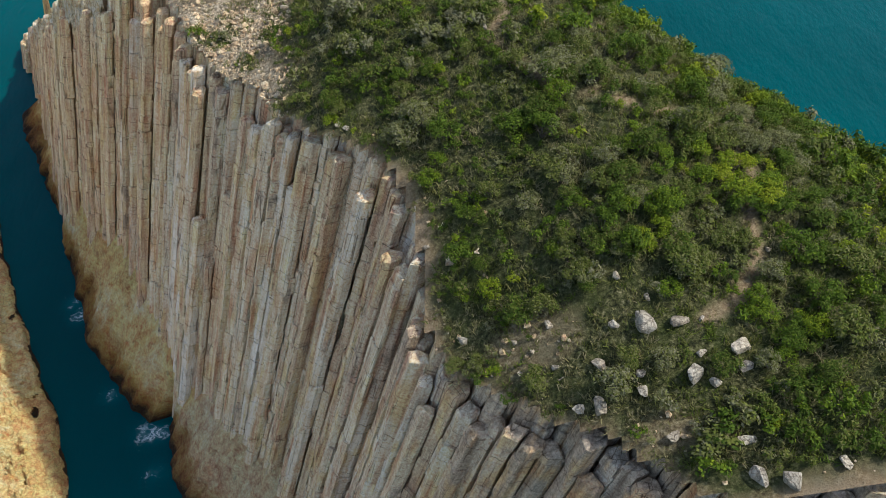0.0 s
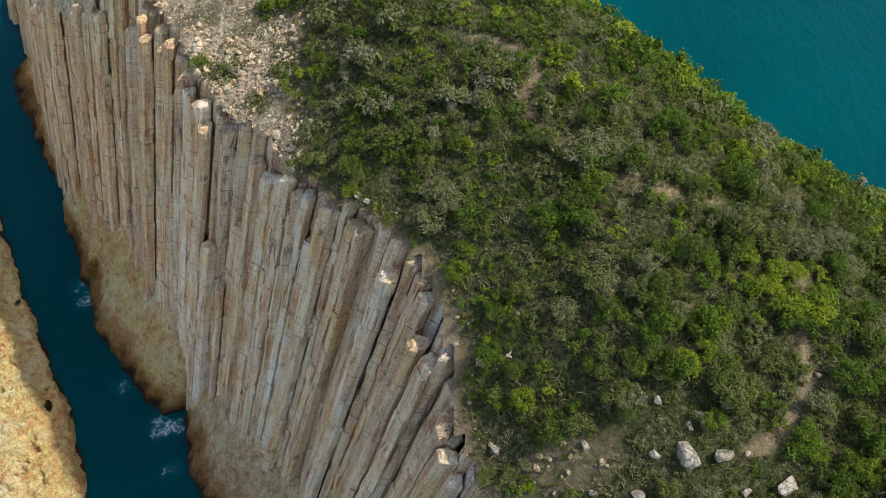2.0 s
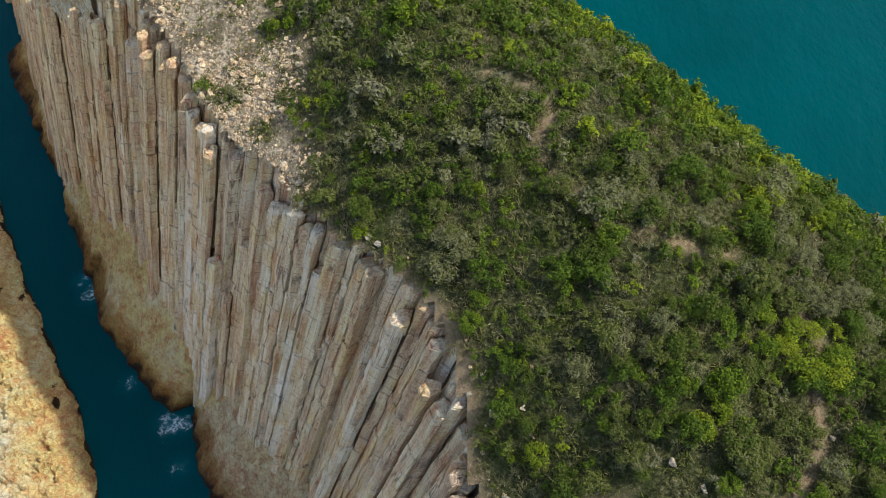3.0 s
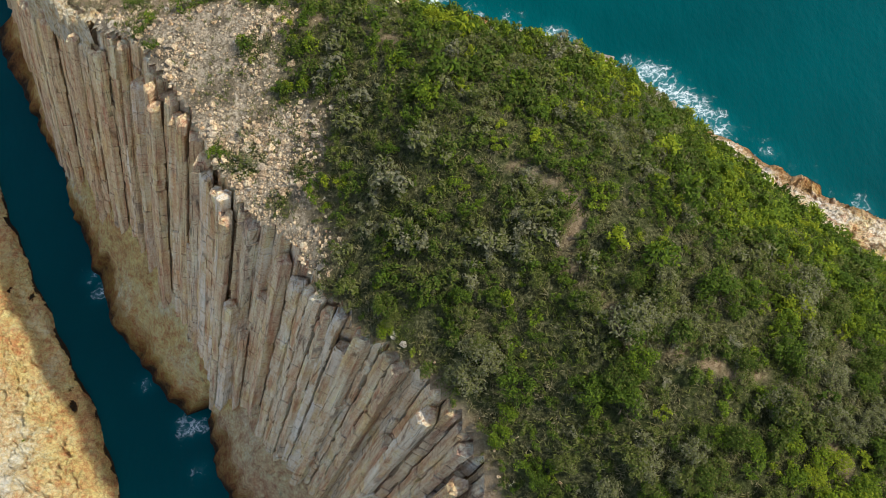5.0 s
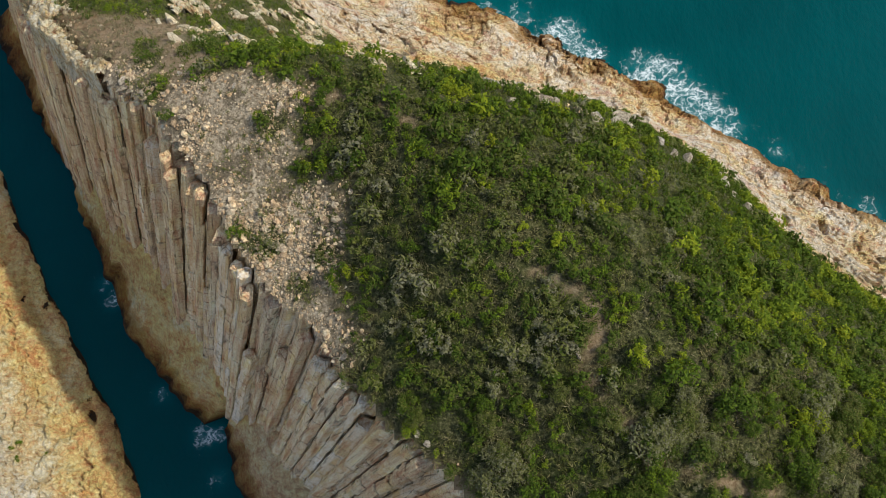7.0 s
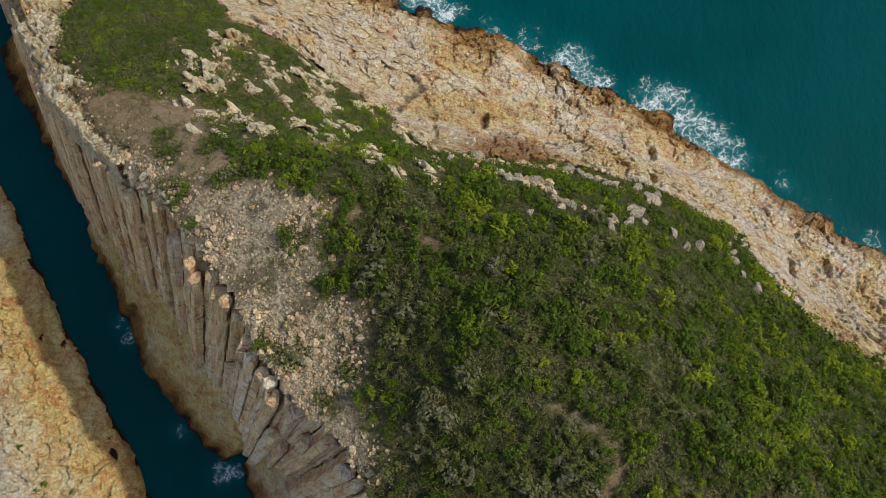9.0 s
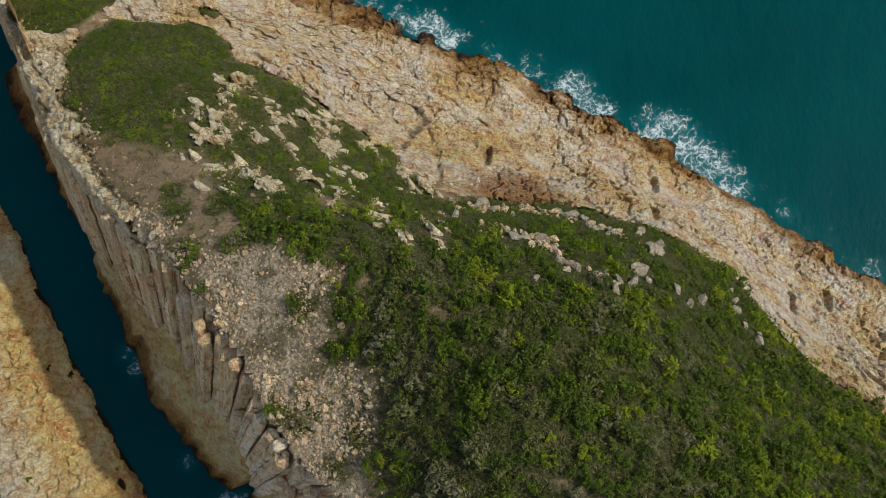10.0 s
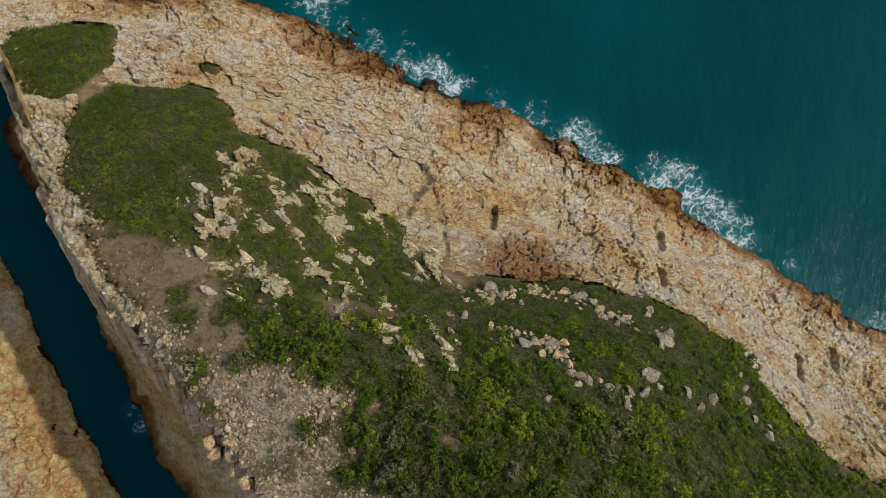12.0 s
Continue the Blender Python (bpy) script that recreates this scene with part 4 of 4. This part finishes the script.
SLOPE = ((-0.5, 81.4, 1.1), (-3.2, 81.5, 0.9), (-2.0, 81.7, 0.8), (0.4, 80.7, 0.6), (4.3, 88.5, 1.2), (5.6, 87.5, 1.0), (3.2, 89.2, 0.8), (1.0, 78.4, 0.9), (2.0, 77.8, 0.7), (5.2, 75.8, 0.8), (8.3, 78.4, 1.1),
         (9.0, 77.5, 0.6), (12.0, 82.7, 1.6), (12.8, 83.2, 1.3), (11.3, 82.0, 0.9), (12.7, 87.2, 0.9), (12.0, 86.3, 0.7), (5.8, 76.9, 0.6), (7.2, 76.8, 0.8), (13.1, 75.5, 0.6), (15.1, 76.4, 0.75),
         (21.4, 79.5, 0.6), (20.9, 77.8, 0.7), (20.3, 76.5, 0.8), (20.4, 74.6, 0.6), (12.1, 77.0, 0.7), (6.0, 85.3, 0.7), (8.0, 85.1, 0.8), (7.2, 84.4, 0.5), (-1.9, 76.2, 0.5), (1.0, 77.5, 0.5),
         (-5.6, 89.0, 1.2), (-4.6, 88.2, 0.8), (-6.3, 87.9, 0.7), (21.5, 72.9, 0.8), (22.3, 73.8, 0.6), (-8.5, 84.5, 0.7), (-2.5, 87.0, 0.6))
for x, y, s in SLOPE:
    boulder(x, y, s, rng, "weathered pale boulder standing out of the green slope", "boulders on the slope")
for x, y, s in ((-28.5, 70.4, 0.50), (-26.4, 68.6, 0.44), (-24.5, 66, 0.39), (-33.5, 79.2, 0.39), (-30, 80.3, 0.39), (-22, 72.8, 0.30), (-21.2, 62.7, 0.33), (-18.2, 68.3, 0.30), (-24.5, 77.6, 0.33), (-17.7, 73.9, 0.28),
                (-32, 75.4, 0.44), (-36.5, 82, 0.50), (-39.5, 85, 0.50)):
    boulder(x, y, s, rng, "cream coloured boulder among loose stones", "boulders in the stone field")
count = 0
while count < 120:                               # crags on the flank of the knoll
    x, y = rng.uniform(-38, -6), rng.uniform(79, 106)
    if float(outcrop_amount(np.array(x), np.array(y))) * 0.9 > rng.random():
        boulder(x, y, rng.choice((0.25, 0.35, 0.45, 0.6, 0.8)), rng, "pale cracked crag on the flank of the grassy knoll", "crags on the knoll", 0.35, 1)
        count += 1
stone_kinds = [hull_arrays(rng, 12, 0.7) for _ in range(10)]
gen = np.random.default_rng(5)
heap = Heap()


def strew(xy, sizes, shares=None, on=ground_height):
    """Stones of the given sizes at these places, each turned by chance and bedded in the ground."""
    zs = on(xy[:, 0], xy[:, 1])
    for (x, y), z, size in zip(xy, zs, gen.choice(sizes, len(xy), p=shares)):
        v, f = stone_kinds[int(gen.integers(10))]
        a = gen.uniform(0, 6.28)
        p = v * size * gen.uniform(0.7, 1.2, 3)
        c, s = math.cos(a), math.sin(a)
        q = np.stack([x + p[:, 0] * c - p[:, 1] * s, y + p[:, 0] * s + p[:, 1] * c, z + p[:, 2] + size * 0.2], -1)
        heap.add(q.tolist(), f)


def spots(low, high, count):
    return gen.uniform(low, high, (count, 2))


p = spots((-42, 54), (-8, 92), 70000)
bed = rubble_amount(p[:, 0], p[:, 1]) * (0.2 + 0.6 * step(-0.25, 0.5, wobble(p[:, 0], p[:, 1], 3.5, 91, 2)))
strew(p[(bed > gen.random(len(p)) + 0.05) & (inland(p[:, 0], p[:, 1], 52) > 0.6)], [0.06, 0.09, 0.13, 0.19, 0.28, 0.45], [0.38, 0.32, 0.18, 0.08, 0.03, 0.01])
p = spots((-6, 22), (22, 36), 1500)
strew(p[rubble_amount(p[:, 0], p[:, 1]) > gen.random(len(p)) + 0.25], [0.08, 0.12, 0.2, 0.3])
p = spots((-70, 78), (0, 130), 9000)
sz = height(p[:, 0], p[:, 1])
din = inland(p[:, 0], p[:, 1], sz)
strew(p[(np.maximum(outcrop_amount(p[:, 0], p[:, 1]), 0.7 * step(6, 3, din)) > gen.random(len(p))) & (din > 1.0) & (sz > 20)], [0.08, 0.12, 0.18, 0.28])
p = spots((-30, 20), (24, 84), 1600)
din = inland(p[:, 0], p[:, 1], height(p[:, 0], p[:, 1]))
strew(p[(din > 0.7) & (din < 1.8)], [0.06, 0.09, 0.14, 0.2])
p = spots((-12, 70), (26, 92), 2600)                # rock ribs on the green slope
rib = np.minimum(np.abs(off_line(p[:, 0], p[:, 1], [(-6, 83), (-1, 81.3), (2, 78.3), (5.5, 76.2)])),
                 np.abs(off_line(p[:, 0], p[:, 1], [(-8, 87.8), (0, 89), (5, 88), (9, 85), (12, 83.5)])))
strew(p[(rib + 1.2 * wobble(p[:, 0], p[:, 1], 3, 95)) < gen.random(len(p)) * 1.3], [0.2, 0.3, 0.42, 0.6])
heap.link("loose_stones", m_stones, None, "loose angular cream and grey stones on the bare ground", "stones")
heap = Heap()
p = spots((-60, 80), (62, 146), 26000)             # broken pieces on the shore rock
sz = height(p[:, 0], p[:, 1])
shed = bare_rock(p[:, 0], p[:, 1], sz) * step(0.0, 0.5, wobble(p[:, 0], p[:, 1], 5, 97, 3)) * (sz > 0.8)
strew(p[shed > gen.random(len(p)) + 0.25], [0.12, 0.18, 0.26, 0.38, 0.55], [0.3, 0.3, 0.22, 0.12, 0.06], rock_top)
heap.link("shore_stones", m_blocks, None, "broken tan and brown stones strewn over the shore rock", "stones")


# ---- plants ----
def leaf_cloud(gen, count, clumps, leaf):
    """Leaves of a shrub one metre in radius: quads folded along the middle, in uneven clumps."""
    ang, rad = gen.uniform(0, 6.283, clumps), np.sqrt(gen.uniform(0, 1, clumps)) * 0.72
    cz = 0.25 + 0.55 * np.sqrt(np.clip(1 - rad ** 2, 0, 1)) * gen.uniform(0.55, 1.15, clumps)
    cen = np.stack([rad * np.cos(ang), rad * np.sin(ang), cz], -1)
    own = gen.integers(0, clumps, count)
    d = gen.normal(0, 1, (count, 3))
    d[:, 2] = np.abs(d[:, 2]) * 0.9
    d /= np.linalg.norm(d, axis=1)[:, None]
    p = cen[own] + d * gen.uniform(0.12, 0.36, count)[:, None]
    nrm = d + gen.normal(0, 0.45, (count, 3)) + np.array([0, 0, 0.5])
    nrm /= np.linalg.norm(nrm, axis=1)[:, None]
    t = np.cross(nrm, gen.normal(0, 1, (count, 3)))
    t /= np.linalg.norm(t, axis=1)[:, None]
    w = np.cross(nrm, t)
    s = leaf * gen.uniform(0.6, 1.3, count)[:, None]
    return np.stack([p - t * s, p + w * s * 0.45 - nrm * s * 0.15, p + t * s, p - w * s * 0.45 - nrm * s * 0.15], 1)   # count, 4, 3


def quads_object(name, quads, tone, mat, parent=None):
    me = bpy.data.meshes.new(name)
    nq = len(quads)
    me.vertices.add(nq * 4)
    me.vertices.foreach_set("co", quads.reshape(-1).astype(np.float32))
    me.loops.add(nq * 4)
    me.loops.foreach_set("vertex_index", np.arange(nq * 4, dtype=np.int32))
    me.polygons.add(nq)
    me.polygons.foreach_set("loop_start", np.arange(0, nq * 4, 4, dtype=np.int32))
    me.polygons.foreach_set("loop_total", np.full(nq, 4, dtype=np.int32))
    me.update(calc_edges=True)
    a = me.attributes.new("tone", "FLOAT", "POINT")
    a.data.foreach_set("value", np.repeat(tone, 4).astype(np.float32))
    me.materials.append(mat)
    ob = new(name, me)
    if parent:
        ob.parent = parent
    return ob


def stems_mesh(gen):
    verts, faces = [], []
    for _ in range(9):
        a, r = gen.uniform(0, 6.283), gen.uniform(0.3, 0.75)
        tip = np.array([r * math.cos(a), r * math.sin(a), gen.uniform(0.45, 0.8)])
        k = len(verts)
        for c, w in ((np.zeros(3) - np.array([0, 0, 0.1]), 0.035), (tip * np.array([0.45, 0.45, 0.6]), 0.024), (tip, 0.010)):
            verts += [tuple(c + np.array([w * math.cos(q), w * math.sin(q), 0])) for q in (0, 2.09, 4.19)]
        for s in (0, 3):
            faces += [(k + s + q, k + s + (q + 1) % 3, k + s + 3 + (q + 1) % 3, k + s + 3 + q) for q in range(3)]
    me = bpy.data.meshes.new("stem")
    me.from_pydata(verts, [], faces)
    me.materials.append(m_twig)
    return me


def tone_at(x, y, gen):
    lush = step(48, 66, y + 0.7 * x) * 0.13 + 0.10 * step(10, 22, x)
    t = 0.36 + lush + 0.50 * wobble(x, y, 3.6, 51, 3) + gen.normal(0, 0.14, np.shape(x))
    flash = gen.random(np.shape(x)) < 0.11
    t = np.where(flash, t + 0.28, t)
    knoll = step(78, 88, y)
    return np.clip(t + knoll * (0.56 + 0.30 * wobble(x, y, 6, 52, 3) + 0.25 * wobble(x, y, 1.8, 53, 2) + 0.35 * (t - 0.5) - t), 0.02, 0.98)


gen = np.random.default_rng(12)
cand = gen.uniform((-75, 22), (60, 138), (23500, 2))
cand = cand[cand[:, 1] + 0.75 * cand[:, 0] < 150]
cz = height(cand[:, 0], cand[:, 1])
dens = green_amount(cand[:, 0], cand[:, 1], cz)
dens = dens * (0.74 + 0.26 * step(-0.45, 0.1, wobble(cand[:, 0], cand[:, 1], 4, 55, 2)))
cand = cand[dens > gen.random(len(cand)) + 0.05]
for bx, by, bs in FRONT + SLOPE:                 # no shrub grows through a boulder
    cand = cand[np.hypot(cand[:, 0] - bx, cand[:, 1] - by + 0.3) > bs + 0.45]
cand = np.concatenate([cand, np.array([(-23.2, 65.7), (-21.9, 64.7), (-22.6, 64.6), (-19.2, 62.1), (-18.6, 61.6), (-22.3, 74.6), (-21.5, 74.4), (-17.2, 72.8), (-16.4, 62.7), (-18, 74.2), (-34.8, 85.1), (-34, 85.6), (-27.2, 77.9)])])
cz = height(cand[:, 0], cand[:, 1])
grown = np.clip(0.42 + 0.28 * wobble(cand[:, 0], cand[:, 1], 6, 57, 2) + gen.gamma(1.6, 0.17, len(cand)), 0.3, 1.6) * (1 - 0.35 * step(80, 92, cand[:, 1])) * (1 - 0.4 * step(0.3, 0.7, rubble_amount(cand[:, 0], cand[:, 1])))
tones = tone_at(cand[:, 0], cand[:, 1], gen)
near_plants = np.where((cand[:, 0] > -13) & (cand[:, 0] < 22) & (cand[:, 1] > 26) & (cand[:, 1] < 52) & (grown > 0.8))[0][:280]
is_near = np.zeros(len(cand), bool)
is_near[near_plants] = True

TONES = (0.14, 0.30, 0.42, 0.54, 0.66, 0.80, 0.95)
stem_meshes = [stems_mesh(gen) for _ in range(3)]
foliage = {}
for k, t in enumerate(TONES):
    for s in range(3):
        q = leaf_cloud(gen, 950, 20, 0.072)
        ob = quads_object("foliage", q, np.clip(t + gen.normal(0, 0.05, len(q)), 0, 1), m_leaf)
        foliage[k, s] = ob.data
        bpy.data.objects.remove(ob)
TONE_WORDS = ("dry grey-brown", "dull olive", "olive green", "mid-green", "leafy green", "fresh green", "bright yellow-green")
for i in near_plants:
    k = int(np.argmin([abs(t - tones[i]) for t in TONES]))
    s = int(gen.integers(3))
    x, y, r = float(cand[i, 0]), float(cand[i, 1]), float(grown[i])
    shrub = new("shrub")
    shrub.matrix_world = Matrix.LocRotScale((x, y, float(cz[i]) - 0.05), Euler((0, 0, gen.uniform(0, 6.28))), (r, r, r * gen.uniform(0.95, 1.4)))
    tagged(shrub, TONE_WORDS[k] + " low shrub with small leaves on the island top", "shrub", "shrubs on the island top")
    for nm, me in (("crown", foliage[k, s]), ("stem", stem_meshes[s])):
        ob = new(nm, me)
        ob.parent = shrub

for k, (x, y, r) in enumerate(((-63.0, 55.6, 0.8), (-60.2, 54.4, 0.5), (-62.8, 53.6, 0.6), (-63.4, 54.9, 0.5), (-67.0, 60.5, 0.7))):      # tufts across the channel
    tuft = new("grass_tuft", foliage[4 + k % 2, k % 3])
    tuft.matrix_world = Matrix.LocRotScale((x, y, float(bank_rock(np.array(x), np.array(y))) - 0.1), Euler((0, 0, k)), (r, r * 0.7, r * 0.5))
    tagged(tuft, "small fresh green tuft in a crack of the pale rock", "grass tuft", "tufts across the channel")

fine_kinds = [leaf_cloud(gen, 165, 12, 0.13) for _ in range(8)]
kinds = [leaf_cloud(gen, 100, 10, 0.16) for _ in range(8)]
heath = [leaf_cloud(gen, 90, 16, 0.13) for _ in range(8)]      # low wind-cut growth on the knoll
parts, ptone = [], []
for i in np.where(~is_near)[0]:
    q = (fine_kinds if cand[i, 1] < 66 else kinds if cand[i, 1] < 84 else heath)[int(gen.integers(8))]
    a, r = gen.uniform(0, 6.283), grown[i]
    c, s = math.cos(a), math.sin(a)
    m = np.array([[c, -s, 0], [s, c, 0], [0, 0, gen.uniform(0.85, 1.45) * (1 - 0.35 * float(step(80, 90, cand[i, 1])))]]) * r
    parts.append(q @ m.T + np.array([cand[i, 0], cand[i, 1], cz[i] - 0.08]))
    ptone.append(np.clip(tones[i] + gen.normal(0, 0.05, len(q)), 0, 1))
scrub = quads_object("scrub", np.concatenate(parts), np.concatenate(ptone), m_leaf)
tagged(scrub, "dense low green and olive scrub over the island top", "scrub", kind="stuff")

# dry grass between the shrubs
gx = gen.uniform((-75, 22), (55, 138), (80000, 2))
gx = gx[gx[:, 1] + 0.75 * gx[:, 0] < 150]
gz = height(gx[:, 0], gx[:, 1])
keep = np.maximum(green_amount(gx[:, 0], gx[:, 1], gz), (0.10 + 0.6 * step(-0.1, 0.4, wobble(gx[:, 0], gx[:, 1], 3, 59, 2)) + 0.6 * dry_amount(gx[:, 0], gx[:, 1])) * step(35, 40, gz) * (inland(gx[:, 0], gx[:, 1], gz) > 1.2)) > gen.random(len(gx))
gx, gz = gx[keep], gz[keep]
blades = 8
base = np.repeat(np.concatenate([gx, gz[:, None]], 1), blades, 0)
nb = len(base)
base[:, :2] += gen.normal(0, 0.13, (nb, 2))
lean = gen.normal(0, 0.22, (nb, 3))
lean[:, 2] = gen.uniform(0.14, 0.42, nb)
side = np.stack([gen.normal(0, 1, nb), gen.normal(0, 1, nb), np.zeros(nb)], -1)
side *= 0.027 / np.linalg.norm(side, axis=1)[:, None]
mid = base + lean * np.array([0.4, 0.4, 0.65])
quads = np.stack([base - side, base + side, mid + side * 0.8 + lean * np.array([0.4, 0.4, 0.3]), mid - side + lean * np.array([0.1, 0.1, 0.0])], 1)
gl = 0.3 * step(60, 75, gx[:, 1] + 0.7 * gx[:, 0]) - 0.55 * dry_amount(gx[:, 0], gx[:, 1])
gt = np.repeat(np.clip(0.42 + gl + 0.6 * wobble(gx[:, 0], gx[:, 1], 3, 58) + gen.normal(0, 0.15, len(gx)), 0, 1), blades)
grass = quads_object("grass", quads, gt, m_grass)
tagged(grass, "dry straw-coloured and green grass between the shrubs", "grass", kind="stuff")
